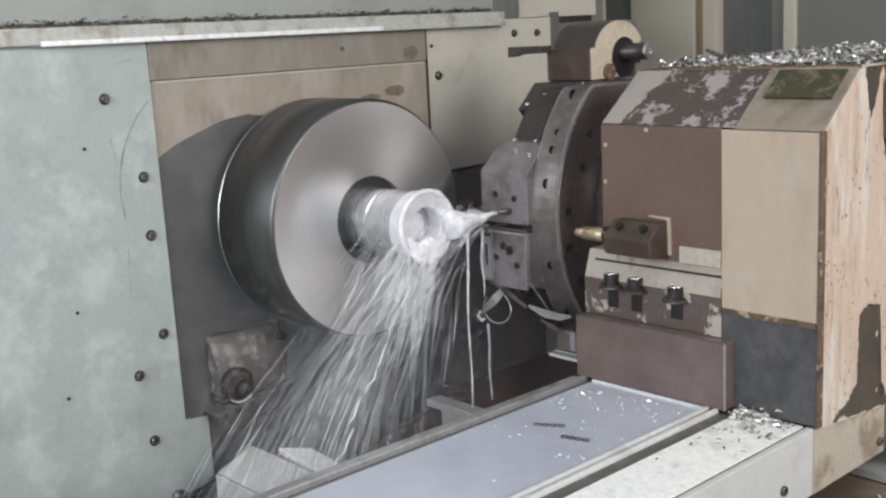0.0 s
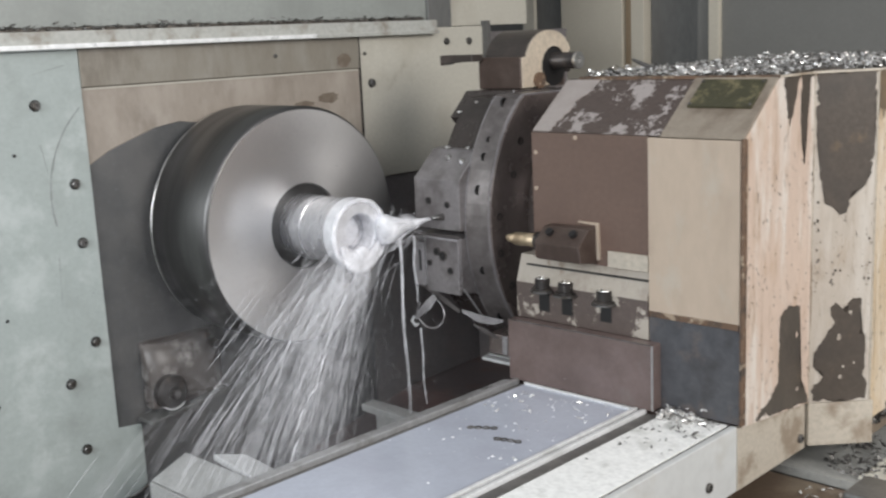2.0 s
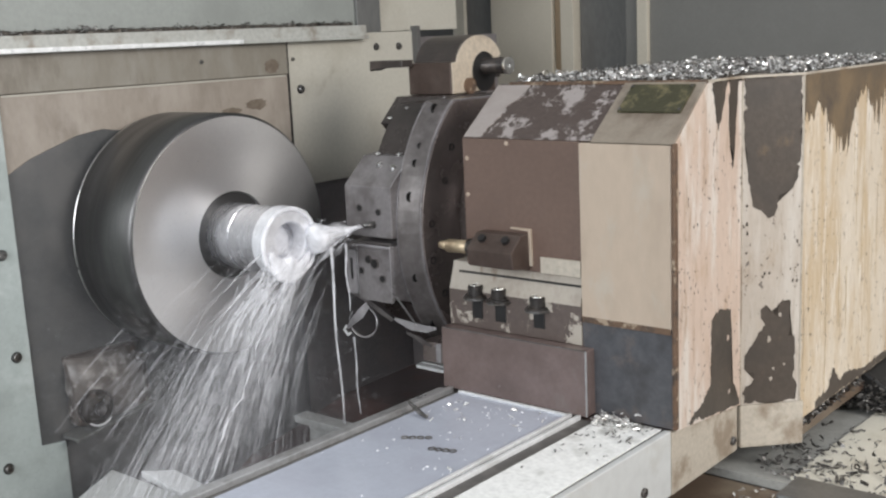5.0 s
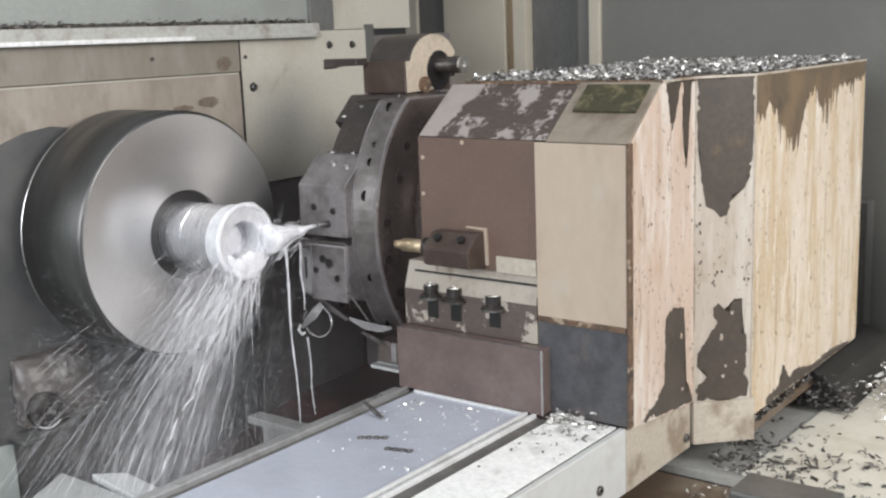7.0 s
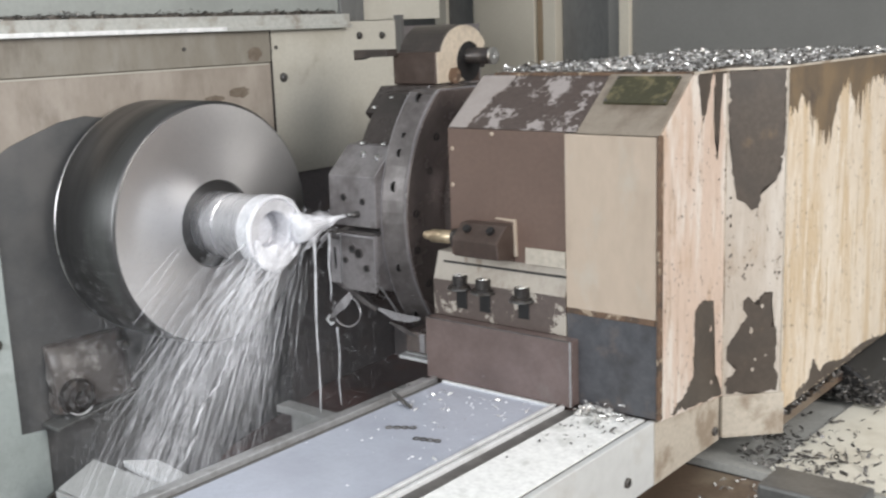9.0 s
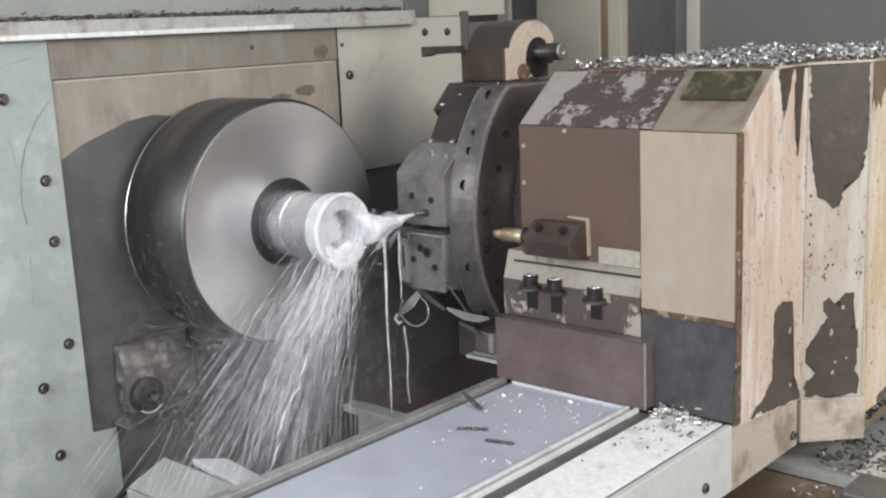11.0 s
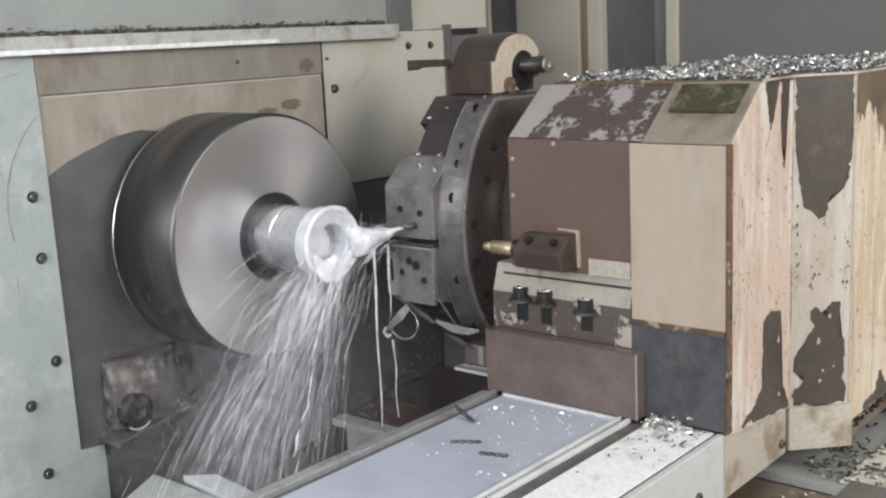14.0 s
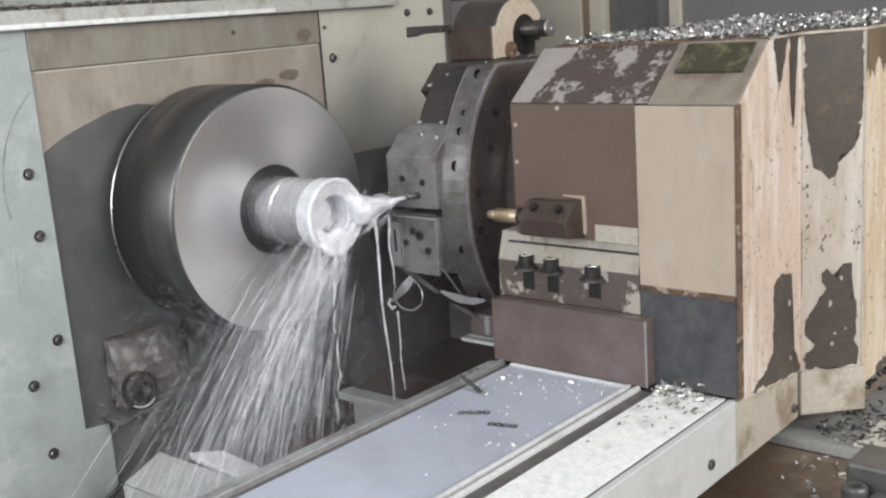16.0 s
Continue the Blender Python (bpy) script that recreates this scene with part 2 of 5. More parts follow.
M["bevel_steel"] = material("ground_bevel_steel", (0.155, 0.14, 0.136), (0.105, 0.093, 0.089), 26, 0.44, 0.6, rough=0.38, metal=0.45, bump=0.05)
# near-black for joints, and for shade inside holes, slots and the cavity
M["black_hole"] = material("flat_black", (0.012, 0.011, 0.011), rough=0.5)
M["bolt_black"] = material("black_bolt_steel", (0.045, 0.04, 0.038), (0.09, 0.075, 0.065), 60, 0.5, 0.65, rough=0.35, metal=0.5)
M["bolt_zinc"] = material("screw_steel", (0.16, 0.155, 0.15), (0.09, 0.08, 0.07), 80, 0.5, 0.6, rough=0.35, metal=0.7)
M["holder_dark"] = material("dark_holder_steel", (0.075, 0.052, 0.043), (0.105, 0.078, 0.066), 18, 0.45, 0.65, rough=0.4, metal=0.3)
M["holder_face"] = material("ground_holder_face", (0.68, 0.58, 0.46), (0.5, 0.42, 0.33), 18, 0.5, 0.7, rough=0.4, metal=0.35, bump=0.05)
M["brass"] = material("brass", (0.50, 0.40, 0.27), (0.36, 0.27, 0.17), 60, 0.5, 0.7, rough=0.42, metal=0.7)
M["green_plate"] = material("oily_green_plate", (0.05, 0.047, 0.024), (0.15, 0.13, 0.07), 48, 0.5, 0.6, rough=0.35, bump=0.3, detail=9.0, torn=0.7)
M["chip"] = material("bright_steel_chip", (0.80, 0.79, 0.77), (0.34, 0.31, 0.28), 90, 0.54, 0.66, rough=0.26, metal=0.6, bump=0.1)
M["chip_dark"] = material("dull_steel_chip", (0.10, 0.095, 0.09), (0.2, 0.19, 0.18), 90, 0.45, 0.6, rough=0.4, metal=0.6)
M["chip_bed"] = material("packed_chips", (0.065, 0.054, 0.044), (0.16, 0.14, 0.12), 120, 0.5, 0.6, rough=0.45, metal=0.4, bump=1.0)
M["bracket"] = material("bracket_grey", (0.44, 0.44, 0.43), (0.31, 0.305, 0.295), 14, 0.5, 0.7, rough=0.4, metal=0.2)
M["bracket_white"] = material("bracket_white", (0.66, 0.66, 0.66), (0.5, 0.5, 0.49), 14, 0.5, 0.7, rough=0.35)
M["back_grey"] = material("enclosure_grey", (0.165, 0.163, 0.152), (0.14, 0.138, 0.128), 3, 0.45, 0.7, rough=0.55, spread=0.04)
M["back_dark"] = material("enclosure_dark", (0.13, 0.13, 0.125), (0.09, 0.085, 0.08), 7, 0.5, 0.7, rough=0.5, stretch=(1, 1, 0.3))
M["back_beige"] = material("enclosure_beige", (0.50, 0.46, 0.38), (0.44, 0.40, 0.33), 4, 0.45, 0.7, rough=0.55, spread=0.04)
M["back_tan"] = material("enclosure_tan", (0.30, 0.22, 0.14), (0.36, 0.29, 0.21), 12, 0.5, 0.7, rough=0.6)
M["pale_plate"] = material("grey_cover_plate", (0.37, 0.37, 0.35), (0.27, 0.265, 0.245), 12, 0.5, 0.7, rough=0.42, stain=(0.2, 0.185, 0.16), stain_scale=22, stain_lo=0.62)
M["cream_plate"] = material("cream_cover_plate", (0.66, 0.64, 0.56), (0.54, 0.51, 0.43), 14, 0.5, 0.72, rough=0.45, spread=0.05, stain=(0.40, 0.36, 0.28), stain_scale=24, stain_lo=0.64, detail=8.0)
M["stop_grey"] = material("oily_grey_steel", (0.13, 0.13, 0.125), (0.09, 0.088, 0.083), 16, 0.45, 0.68, rough=0.35, metal=0.3)
# dark shading put into the colour of the holder's top
M["holder_top"] = material("dark_shaded_casting", (0.052, 0.043, 0.039), (0.085, 0.068, 0.06), 24, 0.5, 0.68, rough=0.38, metal=0.2)
# pale wet steel; also paints the wet highlights on the turret
M["wet_plate"] = material("pale_wet_steel", (0.42, 0.40, 0.41), (0.30, 0.285, 0.285), 22, 0.45, 0.65, rough=0.24, metal=0.5, bump=0.04)
M["hall_wall"] = material("hall_wall_paint", (0.55, 0.56, 0.55), (0.48, 0.49, 0.48), 1.5, 0.45, 0.7, rough=0.8)
M["hall_floor"] = material("hall_concrete", (0.24, 0.24, 0.23), (0.18, 0.18, 0.17), 2, 0.45, 0.7, rough=0.6)
M["rusty_white"] = material("stained_white_casting", (0.10, 0.088, 0.082), (0.34, 0.325, 0.31), 17, 0.50, 0.60, rough=0.4, detail=6.0, stain=(0.16, 0.10, 0.075), stain_scale=26, stain_lo=0.56)


def coolant(name, alpha, rough=0.15):
    m = bpy.data.materials.new(name)
    m.use_nodes = True
    n, l = m.node_tree.nodes, m.node_tree.links
    b = n["Principled BSDF"]
    b.inputs["Base Color"].default_value = (0.93, 0.93, 0.96, 1)
    b.inputs["Roughness"].default_value = rough
    t = n.new("ShaderNodeTexNoise")
    t.inputs["Scale"].default_value, t.inputs["Detail"].default_value = 45, 4
    geo = n.new("ShaderNodeNewGeometry")
    l.new(geo.outputs["Position"], t.inputs["Vector"])
    r = n.new("ShaderNodeMapRange")
    r.inputs["From Min"].default_value, r.inputs["From Max"].default_value = 0.3, 0.7
    r.inputs["To Min"].default_value, r.inputs["To Max"].default_value = alpha * 0.55, min(1.0, alpha * 1.35)
    l.new(t.outputs[0], r.inputs["Value"])
    l.new(r.outputs[0], b.inputs["Alpha"])
    return m


# white tone puts the collar's bright reflection into the base colour
M["wet_white"] = material("wet_steel_painted_bright", (0.80, 0.80, 0.83), (0.68, 0.68, 0.71), 60, 0.45, 0.65, rough=0.36, metal=0.35, bump=0.03)
M["foam"] = coolant("coolant_foam", 0.8, 0.4)
M["jet"] = coolant("coolant_jet", 0.66, 0.4)
M["stream"] = coolant("coolant_stream", 0.55)
M["spray"] = coolant("coolant_spray", 0.29)
M["mist"] = coolant("coolant_mist", 0.25, 0.5)

# ---- mesh helpers ----


def link(name, bm, mat, parent=None, smooth=False):
    me = bpy.data.meshes.new(name)
    bmesh.ops.recalc_face_normals(bm, faces=bm.faces)
    bm.to_mesh(me)
    bm.free()
    me.materials.append(M[mat])
    if smooth:
        for p in me.polygons:
            p.use_smooth = True
    ob = new(name, me)
    if parent:
        ob.parent = parent
    return ob


def part(name, bm, mat, parent, label="", smooth=False):
    ob = link(name, bm, mat, parent, smooth)
    if label:
        tagged(ob, label)
    return ob


def thing(name, label, category, at=(0, 0, 0), group="", kind=""):
    ob = new(name)
    ob.empty_display_size = 0.02
    ob.location = at
    return tagged(ob, label, category, group, kind)


def blank():
    return bmesh.new()


def box(bm, x0, x1, y0, y1, z0, z1, bevel=0.0):
    made = bmesh.ops.create_cube(bm, size=1.0)["verts"]
    for v in made:
        v.co = Vector(((x0 + x1) / 2 + v.co.x * (x1 - x0), (y0 + y1) / 2 + v.co.y * (y1 - y0), (z0 + z1) / 2 + v.co.z * (z1 - z0)))
    if bevel:
        es = {e for v in made for e in v.link_edges}
        bmesh.ops.bevel(bm, geom=list(es), offset=bevel, segments=2, affect="EDGES", profile=0.6)
    return bm


def prism(bm, pts, axis, a, b, bevel=0.0):
    """Extrudes a closed outline of 2D points along axis x, y or z from a to b."""
    def put(p, t):
        return {"x": (t, p[0], p[1]), "y": (p[0], t, p[1]), "z": (p[0], p[1], t)}[axis]
    lo = [bm.verts.new(put(p, a)) for p in pts]
    hi = [bm.verts.new(put(p, b)) for p in pts]
    fs = [bm.faces.new(lo), bm.faces.new(hi)]
    for i in range(len(pts)):
        j = (i + 1) % len(pts)
        fs.append(bm.faces.new((lo[i], lo[j], hi[j], hi[i])))
    if bevel:
        es = list({e for f in fs for e in f.edges})
        bmesh.ops.bevel(bm, geom=es, offset=bevel, segments=2, affect="EDGES", profile=0.6)
    return bm


def lathe(bm, prof, c, axis="x", seg=96, closed=False):
    """Turns a profile of (along, radius) round an axis through c."""
    rings = []
    for a, r in prof:
        ring = []
        for i in range(seg):
            w = 2 * math.pi * i / seg
            u, v = r * math.cos(w), r * math.sin(w)
            co = {"x": (a, u, v), "y": (u, a, v), "z": (u, v, a)}[axis]
            ring.append(bm.verts.new((c[0] + co[0], c[1] + co[1], c[2] + co[2])))
        rings.append(ring)
    for p, q in zip(rings, rings[1:] + (rings[:1] if closed else [])):
        for i in range(seg):
            j = (i + 1) % seg
            bm.faces.new((p[i], p[j], q[j], q[i]))
    if not closed:
        bm.faces.new(rings[0])
        bm.faces.new(rings[-1])
    return bm


def rod(bm, a, b, r, r2=None, seg=10):
    a, b = Vector(a), Vector(b)
    r2 = r if r2 is None else r2
    d = (b - a).normalized()
    u = d.orthogonal().normalized()
    v = d.cross(u)
    A, B = [], []
    for i in range(seg):
        w = 2 * math.pi * i / seg
        o = u * math.cos(w) + v * math.sin(w)
        A.append(bm.verts.new(a + o * r))
        B.append(bm.verts.new(b + o * r2))
    for i in range(seg):
        j = (i + 1) % seg
        bm.faces.new((A[i], A[j], B[j], B[i]))
    bm.faces.new(A)
    bm.faces.new(B)
    return bm


def tube(bm, pts, radii, seg=8):
    rings = []
    pts = [Vector(p) for p in pts]
    ref = Vector((0.3, 0.2, 1)).normalized()
    for i, p in enumerate(pts):
        d = (pts[min(i + 1, len(pts) - 1)] - pts[max(i - 1, 0)]).normalized()
        u = d.cross(ref)
        u = u.normalized() if u.length > 1e-4 else d.orthogonal().normalized()
        v = d.cross(u)
        rings.append([bm.verts.new(p + (u * math.cos(2 * math.pi * k / seg) + v * math.sin(2 * math.pi * k / seg)) * radii[i]) for k in range(seg)])
    for p, q in zip(rings, rings[1:]):
        for k in range(seg):
            j = (k + 1) % seg
            bm.faces.new((p[k], p[j], q[j], q[k]))
    bm.faces.new(rings[0])
    bm.faces.new(rings[-1])
    return bm


rnd = random.Random(7)

# ---- headstock wall ----
WX = -0.28
wall = tagged(link("wall_headstock", box(blank(), WX - 0.12, WX, -0.9, 1.0, 0.2, 1.32), "dark_shadowed"), "dark cast-iron headstock front wall behind the chuck", "wall", kind="structure")
upper_plate = part("upper_plate", box(blank(), WX, WX + 0.006, -0.062, 0.434, 1.27, 1.321, 0.0012), "wall_olive", wall, "stained brown strip under the ledge")
lower_plate = part("lower_plate", prism(blank(), [(-0.061, 1.166), (-0.029, 1.183), (0.0, 1.193), (0.046, 1.208), (0.085, 1.213), (0.17, 1.20), (0.434, 1.16), (0.434, 1.269), (-0.061, 1.269)], "x", WX, WX + 0.003), "wall_brown", wall, "stained brown plate round the chuck")
# flat plate painted dark for the dark form and shadow behind the chuck
low_skin = part("lower_skin", prism(blank(), [(-0.061, 0.60), (0.434, 0.60), (0.434, 1.1595), (0.17, 1.1995), (0.085, 1.2125), (0.046, 1.2075), (0.0, 1.1925), (-0.029, 1.1825), (-0.061, 1.1655)], "x", WX, WX + 0.003), "surround_dark", wall, "dark plate for the dark form and shadow round the chuck")
# ends at z 1.085; the dark wall below stands in for shade
part("side_cover", box(blank(), WX, WX + 0.004, 0.436, 0.742, 1.085, 1.331, 0.001), "wall_beige", wall, "beige painted cover plate with worn edges")
part("side_cover_flange", box(blank(), WX, WX + 0.016, 0.7425, 0.752, 0.84, 1.34, 0.001), "back_dark", wall)
part("seam", box(blank(), WX, WX + 0.0065, 0.4342, 0.4358, 0.95, 1.32), "black_hole", wall)
cover = tagged(link("headstock_cover", prism(blank(), [(-0.9, 0.60), (-0.075, 0.672), (-0.025, 0.699), (-0.025, 0.789), (-0.063, 0.793), (-0.063, 1.3195), (-0.9, 1.3195)], "x", WX + 0.001, WX + 0.007, 0.0012), "panel_grey"), "pale grey-green sheet metal headstock cover with scuffs", "cover panel")


def screw(parent, y, z, r, x, mat="bolt_zinc"):
    bm = blank()
    lathe(bm, [(0, r), (r * 0.7, r), (r * 0.95, r * 0.8), (r * 0.95, r * 0.45), (r * 0.5, r * 0.42), (r * 0.5, 0.0004)], (x, y, z), "x", 16)
    return part("screw", bm, mat, parent, smooth=False)


def washer_screw(parent, y, z, x, r=0.0075):
    head = screw(parent, y, z, r * 0.8, x)
    part("washer", lathe(blank(), [(0, r), (0.0015, r)], (x, y, z), "x", 18), "black_hole", head)


for y, z in ((-0.087, 1.144), (-0.085, 1.064), (-0.082, 0.925), (-0.124, 0.875), (-0.112, 0.778), (-0.13, 1.251)):
    washer_screw(cover, y, z, WX + 0.007)
for y, z, r in ((0.46, 1.244, 0.0075), (0.704, 1.305, 0.0065), (0.645, 1.306, 0.0065)):
    washer_screw(wall, y, z, WX + 0.004, r)
screw(wall, 0.447, 1.293, 0.003, WX + 0.004)
screw(wall, 0.262, 1.297, 0.003, WX + 0.006)
for y, z in ((-0.165, 1.19), (-0.2, 0.98), (-0.225, 0.87)):
    screw(cover, y, z, 0.0022, WX + 0.007, "black_hole")

bm = blank()
arc = [(0.038 + 0.161 * math.cos(math.radians(a)), 1.125 + 0.161 * math.sin(math.radians(a))) for a in range(132, 196, 4)]
arc_in = [(0.038 + (0.1592 - 0.0006 * (k % 3)) * math.cos(math.radians(a)), 1.125 + 0.1594 * math.sin(math.radians(a))) for k, a in enumerate(range(132, 196, 4))]
part("scuff_mark", prism(bm, arc + arc_in[::-1], "x", WX + 0.0068, WX + 0.0072), "scuff", cover, "curved scuff in the paint")
for ya, za, yb, zb in ((-0.085, 1.30, -0.13, 1.29), (-0.12, 1.05, -0.123, 0.99), (-0.128, 1.20, -0.122, 1.16)):
    part("scratch", rod(blank(), (WX + 0.0068, ya, za), (WX + 0.0068, yb, zb), 0.0006, 0.0003, 6), "scuff", cover)

part("pale_edge", box(blank(), WX + 0.003, WX + 0.0042, -0.058, 0.43, 1.2662, 1.2685, 0.0004), "wall_beige", wall)
smear = random.Random(55)
for y, z, w, h in ((0.365, 1.226, 0.024, 0.009), (0.315, 1.2195, 0.020, 0.006), (0.40, 1.285, 0.016, 0.012)):
    o = [(y + w * smear.uniform(0.75, 1.1) * math.cos(q * math.pi / 12), z + h * smear.uniform(0.7, 1.15) * math.sin(q * math.pi / 12)) for q in range(24)]
    part("grease_mark", prism(blank(), o, "x", WX + 0.001, WX + (0.0034 if z < 1.27 else 0.0064)), "grease", wall, "dark grease smear on the plate")

# ledge with packed chips above the plates
ledge = tagged(link("ledge", box(blank(), WX - 0.10, WX + 0.016, -1.0, 0.612, 1.3225, 1.344, 0.002), "ledge"), "grey metal ledge over the headstock plates", "ledge", kind="structure")
# white tone paints the reflection along the edge strip
part("edge_strip", box(blank(), WX + 0.016, WX + 0.022, -0.21, 0.335, 1.3212, 1.3275, 0.001), "edge_white", ledge, "edge strip with its reflection painted white")
part("edge_strip", box(blank(), WX + 0.016, WX + 0.021, 0.3355, 0.612, 1.3205, 1.327, 0.001), "ledge", ledge, "dull stained end of the edge strip")
upper = tagged(link("wall_upper", box(blank(), WX - 0.10, WX - 0.012, -1.0, 0.612, 1.3445, 1.9), "upper_panel"), "pale grey upper cover sheet above the ledge", "wall", kind="structure")
part("end_post", box(blank(), WX - 0.10, WX - 0.006, 0.6125, 0.672, 1.33, 1.9, 0.002), "back_dark", upper)
tagged(link("wall_upper_side", box(blank(), WX - 0.12, WX - 0.02, 0.673, 0.90, 1.3325, 1.9), "wall_beige"), "beige painted upper side sheet", "wall", kind="structure")


def ribbon(bm, c, length, width, curl, r):
    """A small bent turning chip."""
    d = Vector((r.uniform(-1, 1), r.uniform(-1, 1), r.uniform(-0.4, 0.4))).normalized()
    u = d.orthogonal().normalized()
    u = (Matrix.Rotation(r.uniform(0, 6.28), 3, d) @ u)
    w = d.cross(u)
    prev = None
    for k in range(4):
        f = k / 3 - 0.5
        p = Vector(c) + d * (f * length) + w * (curl * length * (0.25 - f * f))
        pair = (bm.verts.new(p - u * width / 2), bm.verts.new(p + u * width / 2))
        if prev:
            bm.faces.new((prev[0], prev[1], pair[1], pair[0]))
        prev = pair


bm = blank()
ridge, rads = [], []
for k in range(241):
    y = -0.95 + 1.55 * k / 240
    ridge.append((WX - 0.009, y, 1.3455))
    rads.append(0.0042 + 0.0022 * noise.noise((y * 40, 3, 1)) + 0.0015 * noise.noise((y * 150, 7, 1)))
tagged(link("chip_ridge", tube(bm, ridge, rads, 7), "chip_bed"), "packed greasy chips lying along the ledge", "metal chips", kind="stuff")


def chips(name, label, n, place, lmin, lmax, mat, seed):
    bm = blank()
    r = random.Random(seed)
    for _ in range(n):
        L = r.uniform(lmin, lmax)
        ribbon(bm, place(r), L, L * r.uniform(0.15, 0.4), r.uniform(0.2, 1.6), r)
    return tagged(link(name, bm, mat), label, "metal chips", kind="stuff")


chips("ledge_chips", "dark greasy chips packed along the ledge", 900, lambda r: (WX - 0.008 + abs(r.gauss(0, 0.004)), r.uniform(-0.6, 0.60), 1.346 + abs(r.gauss(0, 0.003))), 0.003, 0.009, "chip_dark", 3)

# ---- chuck and workpiece, turning ----
CY, CZ, FX, CR = 0.176, 1.060, -0.12, 0.169
chuck = thing("lathe_chuck", "large turned steel lathe chuck spinning on the headstock spindle", "chuck", (FX, CY, CZ))
part("chuck_body", lathe(blank(), [(-0.132, CR - 0.002), (-0.130, CR), (-0.004, CR), (-0.0005, CR - 0.0035), (-0.0005, 0.10), (-0.004, 0.0995), (-0.004, 0.06)], (0, 0, 0), "x", 144), "chuck_side", chuck, "turned steel body, its dark reflections painted in", True)
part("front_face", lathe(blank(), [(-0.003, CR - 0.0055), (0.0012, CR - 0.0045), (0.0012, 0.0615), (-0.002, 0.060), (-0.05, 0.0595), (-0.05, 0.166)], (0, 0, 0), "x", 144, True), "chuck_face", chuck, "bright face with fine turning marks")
part("rear_ring", lathe(blank(), [(-0.137, CR - 0.006), (-0.1345, CR - 0.001), (-0.1325, CR - 0.001), (-0.1318, CR - 0.006)], (0, 0, 0), "x", 144), "bright_steel", chuck, "bright polished ring", True)
part("back_plate", lathe(blank(), [(-0.158, 0.155), (-0.1372, 0.158)], (0, 0, 0), "x", 120), "chuck_side", chuck, "", True)
part("collet", lathe(blank(), [(-0.06, 0.0595), (-0.03, 0.0592), (-0.028, 0.050), (-0.05, 0.049)], (0, 0, 0), "x", 72), "turret_steel", chuck, "dark collet in the bore", True)
work = thing("workpiece", "wet machined steel sleeve clamped in the chuck", "workpiece", (FX, CY, CZ))
part("sleeve", lathe(blank(), [(-0.05, 0.0455), (0.04, 0.0455), (0.0405, 0.0445), (0.046, 0.0445), (0.0465, 0.0455), (0.078, 0.0455), (0.0785, 0.0462), (0.093, 0.0462), (0.093, 0.02), (-0.05, 0.02)], (0, 0, 0), "x", 96, True), "work_steel", work)
part("collar", lathe(blank(), [(0.0931, 0.046), (0.0935, 0.0468), (0.0955, 0.0475), (0.114, 0.0475), (0.116, 0.0455), (0.116, 0.028), (0.114, 0.026), (0.0931, 0.026)], (0, 0, 0), "x", 96, True), "wet_white", work, "bright collar, its reflection painted pale")
part("bore_floor", lathe(blank(), [(0.086, 0.0258), (0.0885, 0.0258), (0.0895, 0.018), (0.0895, 0.0015)], (0, 0, 0), "x", 48), "wet_white", work)

# ---- turret ----
TY, TZ = 0.556, 1.055
turret = thing("tool_turret", "oiled steel tool turret with bolted tool blocks", "turret", (0.05, TY, TZ))


def tpart(name, bm, mat, label="", smooth=False):
    bmesh.ops.translate(bm, verts=bm.verts, vec=(-0.05, -TY, -TZ))
    return part(name, bm, mat, turret, label, smooth)


def clipped(r, h, n=96):
    """A circle with flats at the top and the bottom."""
    return [(TY + r * math.cos(2 * math.pi * k / n), TZ + max(-h, min(h, r * math.sin(2 * math.pi * k / n)))) for k in range(n)]


def loft(rings):
    """Rings of (x, outline), joined one to the next and capped."""
    bm = blank()
    vs = [[bm.verts.new((x, *p)) for p in o] for x, o in rings]
    for p, q in zip(vs, vs[1:]):
        for k in range(len(p)):
            j = (k + 1) % len(p)
            bm.faces.new((p[k], p[j], q[j], q[k]))
    bm.faces.new(vs[0])
    bm.faces.new(vs[-1])
    return bm


tpart("turret_body", loft([(-0.008, clipped(0.225, 0.172)), (0.064, clipped(0.23, 0.176))]), "turret_steel")
tpart("bevel_ring", loft([(0.0645, clipped(0.2465, 0.176)), (0.068, clipped(0.2475, 0.177)), (0.098, clipped(0.2385, 0.176)), (0.0998, clipped(0.2365, 0.1755))]), "bevel_steel", "bright bevelled rim with screw holes")
# thin pale rims paint the highlight along both ring edges
for x, r in ((0.0999, 0.2372), (0.0655, 0.2468)):
    tpart("rim_edge", loft([(x - 0.0008, clipped(r - 0.001, 0.1764)), (x - 0.0004, clipped(r + 0.0006, 0.1766)), (x + 0.0006, clipped(r + 0.0004, 0.1766)), (x + 0.0009, clipped(r - 0.001, 0.1762))]), "wet_plate", "painted edge highlight")
tpart("disc", loft([(0.1, clipped(0.2355, 0.175)), (0.1020, clipped(0.234, 0.174))]), "turret_disc", "brown oiled rear face")
tpart("hub", lathe(blank(), [(0.1021, 0.155), (0.135, 0.15), (0.182, 0.15)], (0, TY, TZ), "x", 72), "turret_disc", "", True)
# tool blocks: one square to the front, one on the slanted flat above it, more below
tpart("tool_block", prism(blank(), [(0.300, 1.048), (0.301, 1.119), (0.343, 1.157), (0.395, 1.160), (0.43, 1.12), (0.40, 1.048)], "x", -0.024, 0.064, 0.0018), "turret_plate", "ground steel block with screw holes")
tpart("tool_block", prism(blank(), [(0.299, 0.962), (0.299, 1.036), (0.39, 1.045), (0.41, 0.98), (0.345, 0.950)], "x", -0.024, 0.064, 0.0018), "turret_plate", "ground steel block with screw holes")
